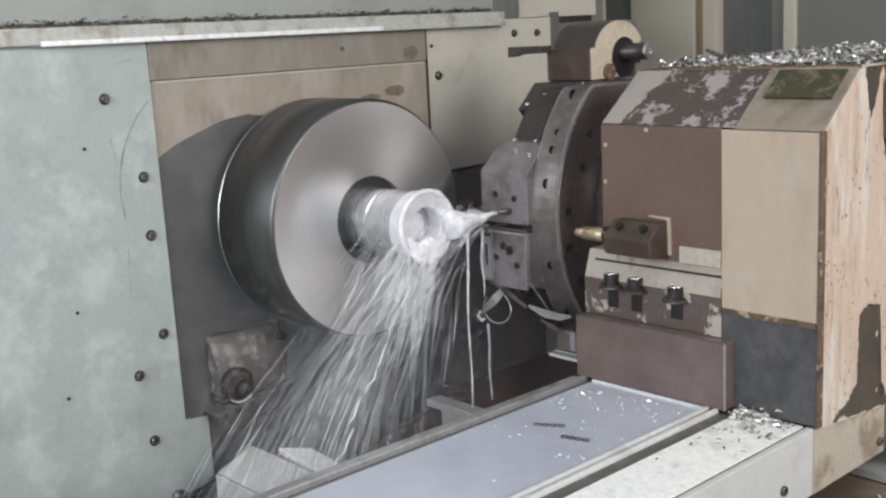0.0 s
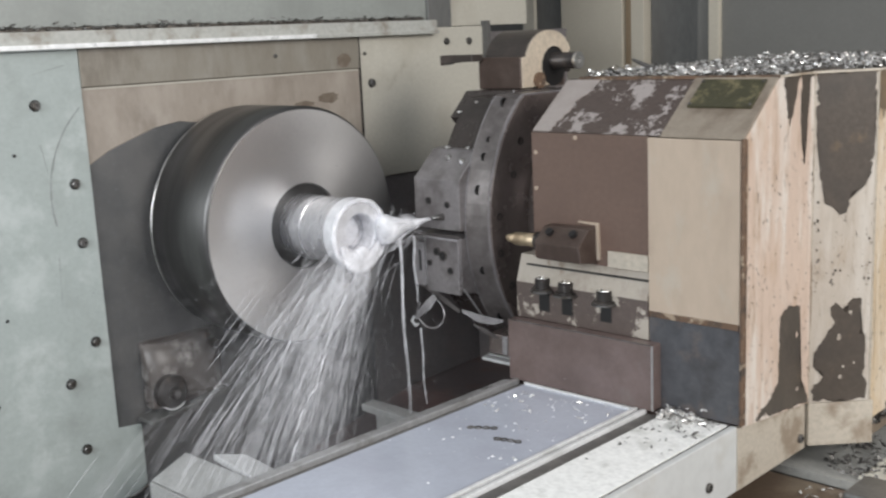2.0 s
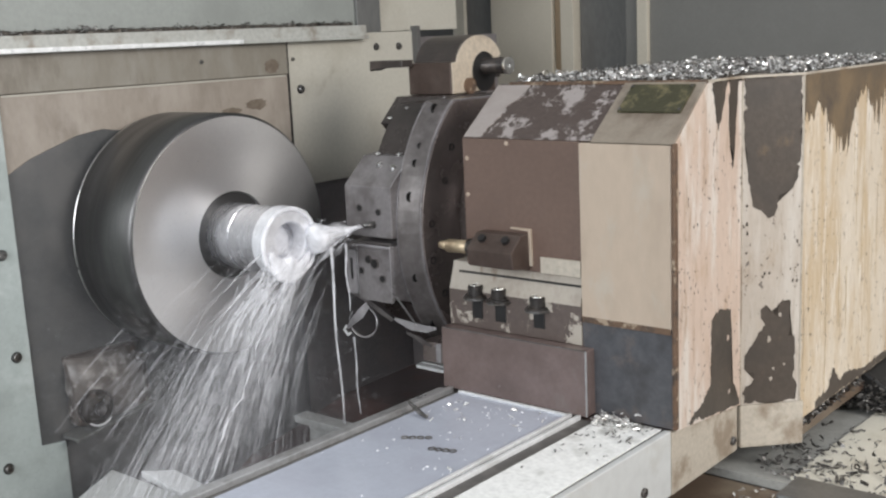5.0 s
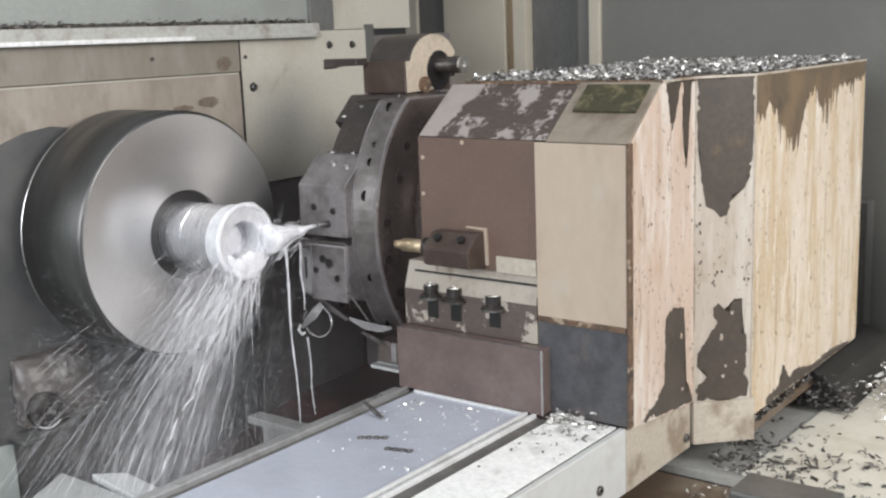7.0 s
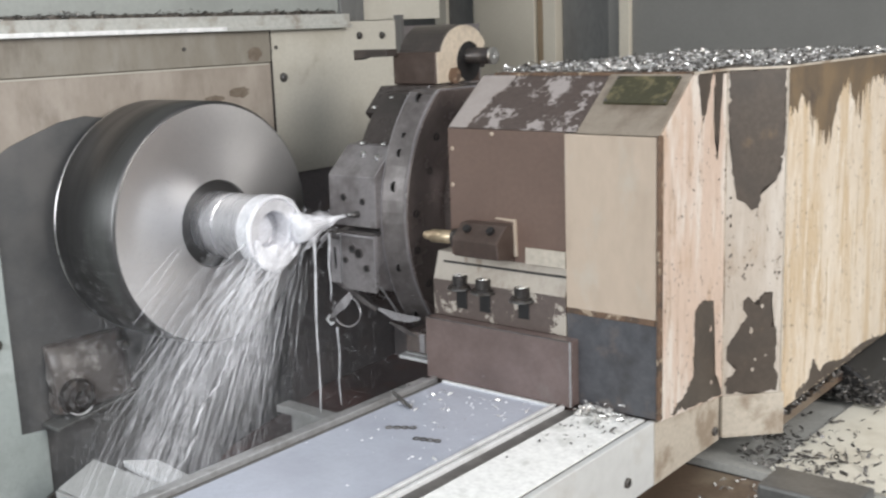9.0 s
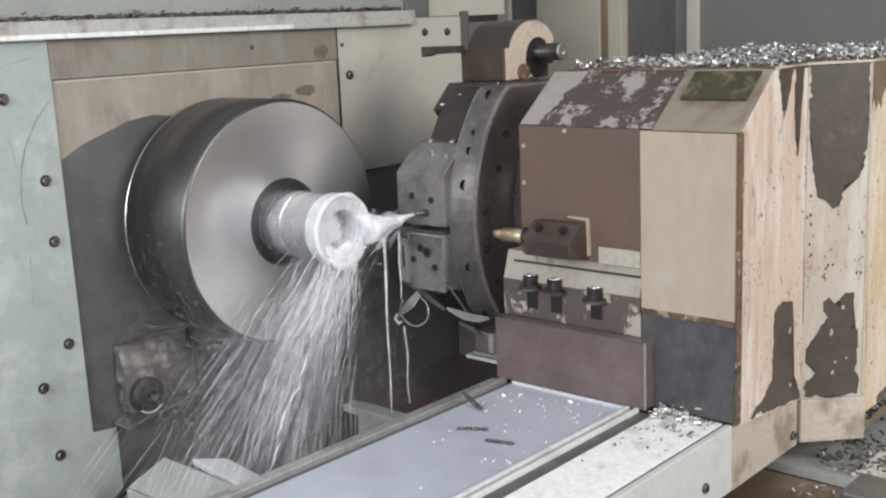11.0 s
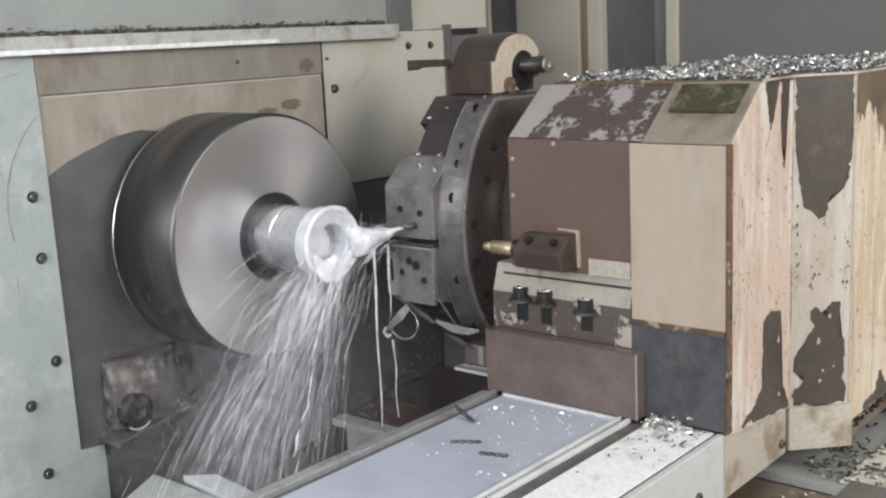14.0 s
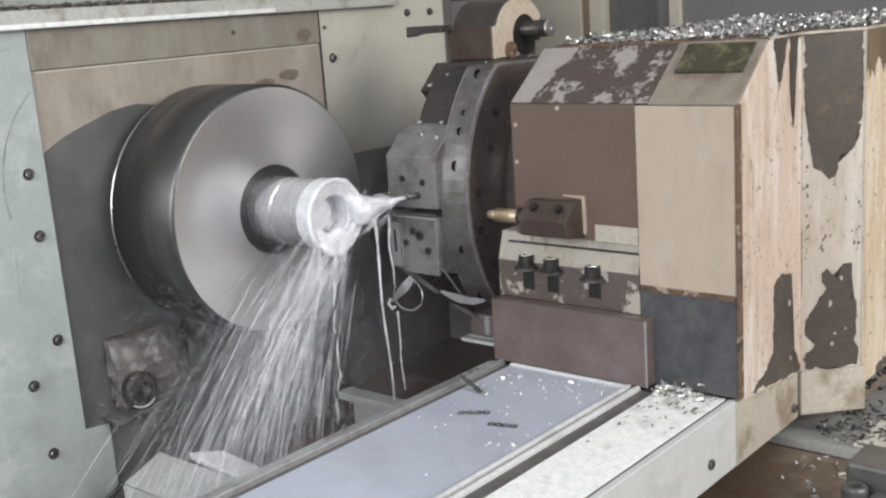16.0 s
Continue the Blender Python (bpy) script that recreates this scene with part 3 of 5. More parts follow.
tpart("clamp_plate", box(blank(), 0.0, 0.064, 0.294, 0.2985, 0.958, 1.0345, 0.001), "turret_plate", "ground clamp plate with four screw holes")
# pale plate and bar: wet reflections painted on the lower block
tpart("sheen_plate", box(blank(), -0.0235, -0.0035, 0.2955, 0.2985, 0.964, 1.028, 0.001), "wet_plate", "plate painted pale for the reflection of wet coolant")
tpart("edge_bar", box(blank(), -0.004, 0.066, 0.2915, 0.300, 1.0350, 1.0385, 0.001), "wet_plate", "pale bar for the highlight along the block's top")
tpart("tool_block", prism(blank(), [(0.386, 1.198), (0.423, 1.234), (0.52, 1.234), (0.52, 1.17), (0.405, 1.178)], "x", -0.028, 0.066, 0.0018), "turret_steel")
tpart("wedge", prism(blank(), [(0.395, 1.161), (0.406, 1.177), (0.46, 1.177), (0.44, 1.14)], "x", -0.02, 0.066, 0.001), "turret_steel")
tpart("tool_block", prism(blank(), [(0.346, 0.948), (0.42, 0.872), (0.47, 0.92), (0.41, 0.985)], "x", -0.02, 0.066, 0.0018), "turret_steel")
tpart("tool_block", prism(blank(), [(0.425, 0.866), (0.47, 0.835), (0.64, 0.835), (0.64, 0.90), (0.47, 0.90)], "x", -0.02, 0.075, 0.0018), "turret_steel")
tpart("edge_bar", prism(blank(), [(0.345, 0.951), (0.35, 0.943), (0.415, 0.868), (0.421, 0.874)], "x", 0.066, 0.072, 0.0005), "bevel_steel")
tpart("foot_block", box(blank(), 0.078, 0.142, 0.335, 0.40, 0.868, 0.898, 0.002), "turret_disc", "brown block with a bright lower edge")
tpart("foot_edge", box(blank(), 0.077, 0.143, 0.333, 0.36, 0.8645, 0.8675, 0.0008), "rail_steel")
tpart("foot_stripe", box(blank(), 0.104, 0.113, 0.334, 0.336, 0.870, 0.897, 0.0005), "wet_plate")
tpart("shim", box(blank(), 0.0, 0.12, 0.405, 0.43, 0.826, 0.831, 0.0005), "bracket_white")
tpart("shim_post", box(blank(), 0.070, 0.085, 0.41, 0.424, 0.8315, 0.868, 0.0005), "bracket")


def hole(y, z, x, r, axis="x", bright=False):
    if axis == "x":
        bm = lathe(blank(), [(-0.001, r), (0.0008, r), (0.0008, r * 0.72), (-0.001, r * 0.7)], (x, y, z), "x", 18)
        tpart("screw_hole", bm, "bolt_zinc" if bright else "black_hole")
        return
    bm = lathe(blank(), [(-0.0012, r), (0.0008, r)], (x, y, z), "y", 16)
    tpart("screw_hole", bm, "bevel_steel" if bright else "black_hole")
    if not bright:
        tpart("hole_rim", lathe(blank(), [(-0.0008, r * 1.3), (0.0009, r * 1.3), (0.0009, r * 1.05), (-0.0008, r * 1.02)], (x, y, z), "y", 16, True), "bevel_steel")


def hole_on_ring(deg, rad, x, r, tilt_mat="black_hole"):
    hole(TY + rad * math.cos(math.radians(deg)), TZ + rad * math.sin(math.radians(deg)), x, r)


for x, z in ((-0.004 + 0.004, 1.088), (0.036, 1.084), (0.026, 1.066)):
    hole(0.3005, z, x + 0.004, 0.0042, "y")
for x, z, r in ((0.022, 1.017, 0.005), (0.034, 1.012, 0.006), (0.008, 1.0, 0.004), (0.048, 0.992, 0.0045)):
    hole(0.2935, z, x, r, "y")
for deg, rad in ((177, 0.216), (190.5, 0.22), (160, 0.195), (205, 0.215), (146, 0.2), (217, 0.215)):
    hole_on_ring(deg, rad, 0.1021, 0.0052)
for deg, r in ((168, 0.007), (157, 0.0055), (151, 0.004), (195, 0.0055), (214, 0.006), (137, 0.007), (222, 0.005)):
    w = math.radians(deg)
    hole(TY + 0.2432 * math.cos(w), TZ + 0.2432 * math.sin(w), 0.0842, r)
for x, y, z, b in ((0.012, 0.372, 1.16, 1), (0.03, 0.36, 1.161, 0), (0.02, 0.33, 1.147, 1), (0.05, 0.325, 1.144, 1), (0.03, 0.398, 1.212, 1), (0.012, 0.404, 1.219, 1), (0.05, 0.409, 1.224, 1)):
    tpart("cap_screw", rod(blank(), (x, y, z - 0.004), (x, y - 0.0018, z + 0.002), 0.004, None, 12), "bright_steel" if b else "black_hole")
# pale strips: wet highlights painted along the block edges
tpart("wet_highlight", box(blank(), -0.0045, -0.0015, 0.2975, 0.3, 0.966, 1.034, 0.0008), "bracket_white", "wet highlight painted along the block edge")
tpart("wet_highlight", box(blank(), 0.0640, 0.0655, 0.2925, 0.3, 0.966, 1.0345, 0.0005), "wet_plate", "wet highlight painted along the block edge")
tpart("wet_highlight", prism(blank(), [(0.2985, 0.967), (0.3005, 0.967), (0.349, 0.905), (0.347, 0.903)], "x", 0.066, 0.0675), "rail_steel", "wet highlight painted along the block edge")
tpart("side_slot", box(blank(), -0.0155, -0.0115, 0.2945, 0.2965, 0.985, 1.016, 0.0008), "black_hole")
tpart("wet_lip", box(blank(), -0.026, 0.064, 0.2955, 0.2985, 1.0395, 1.0425, 0.0006), "bevel_steel")
for x, y, z in ((-0.012, 0.393, 1.2045), (0.034, 0.393, 1.2045), (0.050, 0.400, 1.2120), (0.006, 0.345, 1.1585), (0.040, 0.352, 1.1578)):
    tpart("glint_screw", lathe(blank(), [(0, 0.0046), (0.002, 0.0046), (0.0026, 0.0036), (0.0012, 0.0024)], (x, y - 0.002, z), "z", 14), "bright_steel")
# pale strips: highlights painted along the upper block edges
tpart("edge_highlight", prism(blank(), [(0.3855, 1.1985), (0.3842, 1.1975), (0.4222, 1.2355), (0.4235, 1.2345)], "x", 0.0655, 0.0672), "wet_plate", "highlight painted along the block edge")
tpart("edge_highlight", prism(blank(), [(0.3008, 1.1195), (0.2995, 1.1185), (0.3424, 1.1582), (0.3437, 1.1572)], "x", 0.0632, 0.0648), "wet_plate", "highlight painted along the block edge")
# coolant nozzle
tpart("nozzle", rod(blank(), (0.031, 0.302, 1.066), (0.026, 0.284, 1.067), 0.0048, 0.0032, 14), "bolt_zinc", "small steel coolant nozzle", True)

# boring bar holder on the top flat
holder = thing("boring_bar_holder", "dark steel boring bar holder with a bright ground face", "tool holder", (0.03, 0.5, 1.234))


def hpart(name, bm, mat, label="", smooth=False):
    bmesh.ops.translate(bm, verts=bm.verts, vec=(-0.03, -0.5, -1.234))
    return part(name, bm, mat, holder, label, smooth)


HX0, HX1 = -0.03, 0.052
hpart("block", box(blank(), HX0, HX1, 0.455, 0.56, 1.2345, 1.281, 0.002), "holder_dark")
ring = []
for k in range(0, 25):
    w = math.radians(-20 + 200 * k / 24)
    ring.append((0.521 + 0.056 * math.cos(w), 1.270 + 0.049 * math.sin(w)))
hpart("crown", prism(blank(), ring, "x", HX0 + 0.004, HX1 - 0.001, 0.0012), "holder_top", "dark crown, shading painted into its colour", True)
face = [(0.457, 1.2355), (0.457, 1.280), (0.468, 1.281)] + [(0.521 + 0.055 * math.cos(math.radians(168 - 12 * k)), 1.270 + 0.048 * math.sin(math.radians(168 - 12 * k))) for k in range(13)]
inner = [(0.531 + 0.03 * math.cos(math.radians(20 + 16 * k)), 1.264 + 0.03 * math.sin(math.radians(20 + 16 * k))) for k in range(15)]
hpart("front_face", prism(blank(), face + inner, "x", HX1 - 0.0005, HX1 + 0.003), "holder_face", "bright ground front face")
hpart("bore", lathe(blank(), [(-0.03, 0.0298), (0.0, 0.0298)], (HX1 + 0.001, 0.531, 1.264), "x", 36), "black_hole")
hpart("bar", rod(blank(), (-0.02, 0.533, 1.272), (0.096, 0.533, 1.272), 0.012, None, 24), "bolt_black", "dark boring bar", True)
hpart("bar_tip", prism(blank(), [(-0.086, 1.271), (-0.086, 1.2865), (-0.02, 1.2865), (-0.02, 1.276), (-0.074, 1.276)], "y", 0.43, 0.4545, 0.0012), "holder_top")
hpart("bar_end", lathe(blank(), [(0, 0.0125), (0.004, 0.0125), (0.004, 0.004), (0.001, 0.004)], (0.096, 0.533, 1.272), "x", 24), "bright_steel", "bright bar end")
hpart("rust_plug", rod(blank(), (HX1 + 0.003, 0.492, 1.245), (HX1 + 0.008, 0.492, 1.245), 0.012, None, 16), "rust_edge")

# ---- turret housing ----
housing = thing("turret_housing", "worn cream and brown turret housing with flaking paint on the carriage", "machine housing", (0.35, 0.6, 0.85))


def bpart(name, bm, mat, label="", smooth=False):
    bmesh.ops.translate(bm, verts=bm.verts, vec=(-0.35, -0.6, -0.85))
    return part(name, bm, mat, housing, label, smooth)


FY, SX, LX = 0.315, 0.486, 0.54
# core, a little inside all its skins
bpart("core", prism(blank(), [(0.183, FY + 0.095), (SX - 0.004, FY + 0.095), (SX - 0.004, 0.486), (LX - 0.004, 0.545), (LX - 0.004, 0.985), (0.183, 0.985)], "z", 0.853, 1.248), "box_brown")
bpart("front_panel", box(blank(), 0.180, 0.3595, FY + 0.004, FY + 0.03, 1.022, 1.1885, 0.0015), "box_brown", "dark brown bare front panel")
bpart("corner_panel", box(blank(), 0.3605, 0.4825, FY, FY + 0.03, 0.974, 1.187, 0.0015), "box_beige", "beige painted corner panel")
bpart("lower_panel", box(blank(), 0.3605, 0.4825, FY + 0.001, FY + 0.03, 0.8535, 0.9735, 0.001), "grey_bare", "bare blue-grey lower panel")
bpart("rust_line", box(blank(), 0.3612, 0.4815, FY - 0.0006, FY + 0.02, 0.968, 0.9755, 0.0006), "rust_edge")
bpart("corner_bead", box(blank(), 0.4832, 0.4876, FY - 0.001, FY + 0.008, 0.8535, 1.189, 0.0015), "rust_edge", "rusty worn corner edge")
bpart("slope_plate", prism(blank(), [(FY + 0.003, 1.189), (0.398, 1.2515), (0.42, 1.2515), (0.345, 1.189)], "x", 0.183, 0.3755, 0.001), "slope_flaked", "brown slope with remains of pale paint")
bpart("slope_corner", prism(blank(), [(FY, 1.188), (0.397, 1.2525), (0.42, 1.2525), (0.345, 1.188)], "x", 0.3763, SX - 0.001, 0.001), "slope_beige", "beige painted slope")
bpart("slope_rim", prism(blank(), [(0.3955, 1.2505), (0.3995, 1.2545), (0.412, 1.2545), (0.412, 1.2505)], "x", 0.20, SX, 0.0008), "rust_edge")
g0, g1 = Vector((0.3215, 1.1932)), Vector((0.3935, 1.2496))
bm = blank()
nx, nz = -0.616, 0.788
pq = []
for f in (0.46, 0.98):
    p = g0.lerp(g1, f)
    pq += [(p.x, p.y), (p.x + nx * 0.003, p.y + nz * 0.003)]
sign = bpart("plate_sign", prism(bm, [pq[0], pq[1], pq[3], pq[2]], "x", 0.391, 0.474, 0.0005), "green_plate", "oil-stained green metal label plate")
for x in (0.3935, 0.4715):
    for f in (0.5, 0.93):
        p = g0.lerp(g1, f)
        bpart("rivet", rod(blank(), (x, p.x + nx * 0.003, p.y + nz * 0.003), (x, p.x + nx * 0.0045, p.y + nz * 0.0045), 0.0018, None, 8), "bolt_zinc").parent = sign
side = [(FY + 0.004, 0.8515), (0.4875, 0.8345), (0.4875, 1.252), (0.400, 1.252), (FY + 0.004, 1.187)]
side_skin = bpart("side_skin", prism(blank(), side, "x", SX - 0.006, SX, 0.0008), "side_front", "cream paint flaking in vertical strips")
d = Vector((LX - SX, 0.545 - 0.488)).normalized()
nn = Vector((d.y, -d.x))
a, b = Vector((SX, 0.4885)), Vector((LX, 0.545))
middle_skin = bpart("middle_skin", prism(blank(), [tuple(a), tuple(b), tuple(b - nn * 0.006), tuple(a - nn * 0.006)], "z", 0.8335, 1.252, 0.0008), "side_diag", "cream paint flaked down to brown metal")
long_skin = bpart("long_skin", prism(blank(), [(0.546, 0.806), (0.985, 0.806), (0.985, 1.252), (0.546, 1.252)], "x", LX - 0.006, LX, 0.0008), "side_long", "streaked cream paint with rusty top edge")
bpart("end_skin", box(blank(), 0.183, LX - 0.001, 0.9855, 0.99, 0.81, 1.25, 0.001), "side_long")
# cream strips paint the white highlight on both upright corners
bpart("seam", box(blank(), SX - 0.002, SX + 0.0012, 0.4868, 0.4892, 0.84, 1.252, 0.0005), "skirt_cream")
bpart("seam", box(blank(), LX - 0.003, LX + 0.0012, 0.5442, 0.5466, 0.81, 1.252, 0.0005), "skirt_cream")
# cream strip paints the highlight along the top edge
bpart("top_edge", prism(blank(), [(SX, 0.398), (SX + 0.002, 0.398), (SX + 0.002, 0.4875), (LX + 0.002, 0.5445), (LX + 0.002, 0.985), (LX, 0.985), (LX, 0.5453), (SX, 0.4883)], "z", 1.2515, 1.2545, 0.0005), "skirt_cream", "top edge highlight painted cream")
bpart("top_plate", prism(blank(), [(0.2, 0.4125), (SX, 0.4125), (SX, 0.488), (LX, 0.545), (LX, 0.985), (0.2, 0.985)], "z", 1.2485, 1.2525, 0.0008), "rust_edge")
sk = [tuple(a + nn * 0.001), tuple(b + Vector((0.004, 0.004)) + nn * 0.001), tuple(b + Vector((0.002, 0.008))), tuple(a + Vector((-0.03, 0.02)))]
bpart("skirt", prism(blank(), sk, "z", 0.776, 0.833, 0.001), "skirt_cream", "worn cream skirt plate")
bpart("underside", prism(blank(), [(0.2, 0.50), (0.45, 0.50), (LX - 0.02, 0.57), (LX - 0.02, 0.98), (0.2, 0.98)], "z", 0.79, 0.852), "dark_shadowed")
bpart("guide_rail", box(blank(), LX - 0.05, LX - 0.006, 0.56, 1.0, 0.776, 0.789, 0.001), "rust_brown")


def ragged(pts, seed, amp=0.0034, step=0.0022):
    """An outline with torn edges between its corners."""
    out = []
    for k, (p, q) in enumerate(zip(pts, pts[1:] + pts[:1])):
        p, q = Vector(p), Vector(q)
        m = max(1, int((q - p).length / step))
        side_ = Vector((-(q - p).y, (q - p).x)).normalized()
        for i in range(m):
            w = p.lerp(q, i / m)
            out.append(tuple(w + side_ * amp * (1.5 * noise.noise((w.x * 130, w.y * 90, seed)) + 1.1 * noise.noise((w.x * 430, w.y * 300, seed + 5)) + 0.5 * noise.noise((w.x * 1100, w.y * 900, seed + 9))) * min(1.0, 0.15 + 2.2 * min(i, m - i) / m)))
    return out


tear = random.Random(61)
torn_edge = [(float(np.interp(k / 45, (0, 0.2, 0.4, 0.6, 0.8, 1), (0.212, 0.213, 0.222, 0.221, 0.234, 0.236))) + tear.gauss(0, 0.0016), 0.098 * k / 45) for k in range(46)]
remnant = [(0.1835, 0.0)] + torn_edge + [(0.1835, 0.098)]
bm = blank()
sd = Vector((0.080, 0.0625)).normalized()
lo_v = [bm.verts.new((x, FY + 0.0035 + sd.x * q, 1.1895 + sd.y * q)) for x, q in remnant]
hi_v = [bm.verts.new((x, FY + 0.0035 + sd.x * q - 0.0008, 1.1895 + sd.y * q + 0.0010)) for x, q in remnant]
bm.faces.new(lo_v)
bm.faces.new(hi_v)
for k in range(len(remnant)):
    j = (k + 1) % len(remnant)
    bm.faces.new((lo_v[k], lo_v[j], hi_v[j], hi_v[k]))
bmesh.ops.triangulate(bm, faces=bm.faces)
bpart("paint_remnant", bm, "slope_remnant", "patch of pale paint left on the slope")


def bare_patch(skin, pts, seed, where):
    """Bare metal where the paint has flaked off; where maps an outline point to the face, with its lift."""
    o = ragged(pts, seed)
    bm = blank()
    lo_, hi_ = [bm.verts.new(where(p, -0.001)) for p in o], [bm.verts.new(where(p, 0.0005)) for p in o]
    bm.faces.new(lo_)
    bm.faces.new(hi_)
    for k in range(len(o)):
        j = (k + 1) % len(o)
        bm.faces.new((lo_[k], lo_[j], hi_[j], hi_[k]))
    bmesh.ops.triangulate(bm, faces=bm.faces)
    bpart("bare_patch", bm, "bare_metal", "bare brown metal where paint has flaked off").parent = skin


def on_side(p, lift):
    return (SX + lift, p[0], p[1])


def on_long(p, lift):
    return (LX + lift, min(p[0], 0.984), p[1])


def on_middle(p, lift):
    w = a + d * p[0] + nn * lift
    return (w.x, w.y, p[1])


# flaked band along the top of the long side, its lower edge hanging in drips
EDGE = [(0.549, 1.200), (0.572, 1.198), (0.590, 1.212), (0.615, 1.200), (0.655, 1.175), (0.681, 1.144), (0.705, 1.178), (0.739, 1.218),
        (0.766, 1.220), (0.783, 1.193), (0.819, 1.209), (0.866, 1.222), (0.955, 1.228), (0.984, 1.232)]
drip = random.Random(91)
bm = blank()
band, hang = [], 0.0
for k in range(291):
    y = 0.549 + 0.0015 * k
    hang = 0.55 * hang + drip.uniform(-0.006, 0.006) + (drip.uniform(-0.030, -0.008) if drip.random() < 0.10 else 0.0)
    z = float(np.interp(y, [e[0] for e in EDGE], [e[1] for e in EDGE])) + hang
    band.append([bm.verts.new(on_long(p, h)) for p, h in (((y, 1.2515), 0.0005), ((y, min(z, 1.245)), 0.0005), ((y, min(z, 1.245)), -0.001))])
for (p0, p1, p2), (q0, q1, q2) in zip(band, band[1:]):
    bm.faces.new((p0, p1, q1, q0))
    bm.faces.new((p1, p2, q2, q1))
bpart("bare_patch", bm, "bare_tan", "bare brown metal where paint has flaked off").parent = long_skin
bare_patch(long_skin, [(0.66, 0.848), (0.688, 0.822), (0.715, 0.828), (0.784, 0.815), (0.86, 0.819), (0.95, 0.811), (0.95, 0.807), (0.60, 0.807), (0.60, 0.817), (0.645, 0.821)], 2, on_long)
bare_patch(middle_skin, [(0.003, 1.2515), (0.0755, 1.2515), (0.076, 1.153), (0.073, 1.126), (0.059, 1.108), (0.048, 1.103), (0.043, 1.077), (0.03, 1.082), (0.014, 1.093), (0.008, 1.136), (0.003, 1.184)], 3, on_middle)
bare_patch(middle_skin, [(0.032, 0.965), (0.045, 0.951), (0.054, 0.97), (0.065, 0.968), (0.065, 0.928), (0.071, 0.916), (0.073, 0.836), (0.004, 0.836), (0.006, 0.859), (0.015, 0.863), (0.018, 0.875), (0.005, 0.882), (0.005, 0.9), (0.025, 0.931), (0.032, 0.938), (0.026, 0.956)], 4, on_middle)
bare_patch(side_skin, [(0.409, 1.2505), (0.448, 1.2505), (0.424, 1.193), (0.417, 1.219)], 5, on_side)
bare_patch(side_skin, [(0.453, 1.2505), (0.477, 1.2505), (0.463, 1.145), (0.452, 1.194)], 6, on_side)
bare_patch(side_skin, [(0.43, 0.974), (0.459, 0.968), (0.463, 0.872), (0.484, 0.845), (0.484, 0.837), (0.401, 0.846), (0.344, 0.8515), (0.379, 0.864), (0.405, 0.884), (0.408, 0.966)], 7, on_side)
for k in range(16):
    yk = 0.565 + 0.026 * k + 0.006 * math.sin(k * 3.1)
    streak = random.Random(700 + k)
    yk += streak.uniform(-0.014, 0.014)
    z1 = streak.uniform(0.98, 1.19)
    z0 = z1 - streak.uniform(0.04, 0.20)
    wk = 0.0009 + 0.0012 * abs(math.sin(k * 4.1))
    strip = ragged([(yk - wk, z1), (yk + wk, z1), (yk + wk * 0.5, z0), (yk - wk * 0.5, z0)], 30 + k, 0.0006, 0.01)
    bm = blank()
    lo_, hi_ = [bm.verts.new(on_long(p, -0.001)) for p in strip], [bm.verts.new(on_long(p, 0.0003)) for p in strip]
    bm.faces.new(hi_)
    for q in range(len(strip)):
        j = (q + 1) % len(strip)
        bm.faces.new((lo_[q], lo_[j], hi_[j], hi_[q]))
    bmesh.ops.triangulate(bm, faces=bm.faces)
    bpart("rust_run", bm, "rust_run").parent = long_skin


def islands(skin, where, y0, y1, z0, z1, count, seed, mat):
    """Small leftovers of paint standing on the bare patches."""
    r = random.Random(seed)
    for k in range(count):
        y, z, w = r.uniform(y0, y1), r.uniform(z0, z1), r.uniform(0.0012, 0.0032)
        o = [(y + w * r.uniform(0.5, 1.1) * math.cos(q * math.pi / 5), z + w * r.uniform(0.6, 1.6) * math.sin(q * math.pi / 5)) for q in range(10)]
        bm = blank()
        lo_, hi_ = [bm.verts.new(where(p, 0.0)) for p in o], [bm.verts.new(where(p, 0.0011)) for p in o]
        bm.faces.new(hi_)
        for q in range(10):
            j = (q + 1) % 10
            bm.faces.new((lo_[q], lo_[j], hi_[j], hi_[q]))
        bpart("paint_island", bm, mat).parent = skin


islands(middle_skin, on_middle, 0.034, 0.066, 0.845, 0.925, 5, 811, "side_diag")
islands(middle_skin, on_middle, 0.040, 0.062, 0.95, 0.965, 3, 812, "side_diag")
islands(side_skin, on_side, 0.438, 0.456, 0.86, 0.96, 2, 813, "side_front")


def flecks(skin, where, y0, y1, z0, z1, count, seed):
    rnd = random.Random(seed)
    bm = blank()
    spots = []
    while len(spots) < count:
        y = y0 + (y1 - y0) * (rnd.random() if rnd.random() < 0.25 else min(1, max(0, rnd.choice((0, 1)) + rnd.gauss(0, 0.05))))
        z = rnd.uniform(z0, z1)
        r = 0.0005 + 0.0014 * rnd.random() ** 2
        y = min(max(y, y0 + 2 * r), y1 - 2 * r)
        if any(abs(y - u) < r + w + 0.0005 and abs(z - v) < 2.2 * (r + w) for u, v, w in spots):
            continue
        spots.append((y, z, r))
        ring = [(y + r * rnd.uniform(0.6, 1.0) * math.cos(q * math.pi / 3.5), z + 2.0 * r * rnd.uniform(0.5, 1.0) * math.sin(q * math.pi / 3.5)) for q in range(7)]
        bm.faces.new([bm.verts.new(where(p, 0.0009)) for p in ring])
    spot = bpart("bare_fleck", bm, "bare_metal")
    spot.parent = skin
    tagged(spot, "tiny brown flecks of missing paint", kind="stuff")


flecks(side_skin, on_side, 0.318, 0.487, 0.86, 1.16, 60, 801)
flecks(middle_skin, on_middle, 0.003, 0.076, 0.97, 1.10, 26, 802)
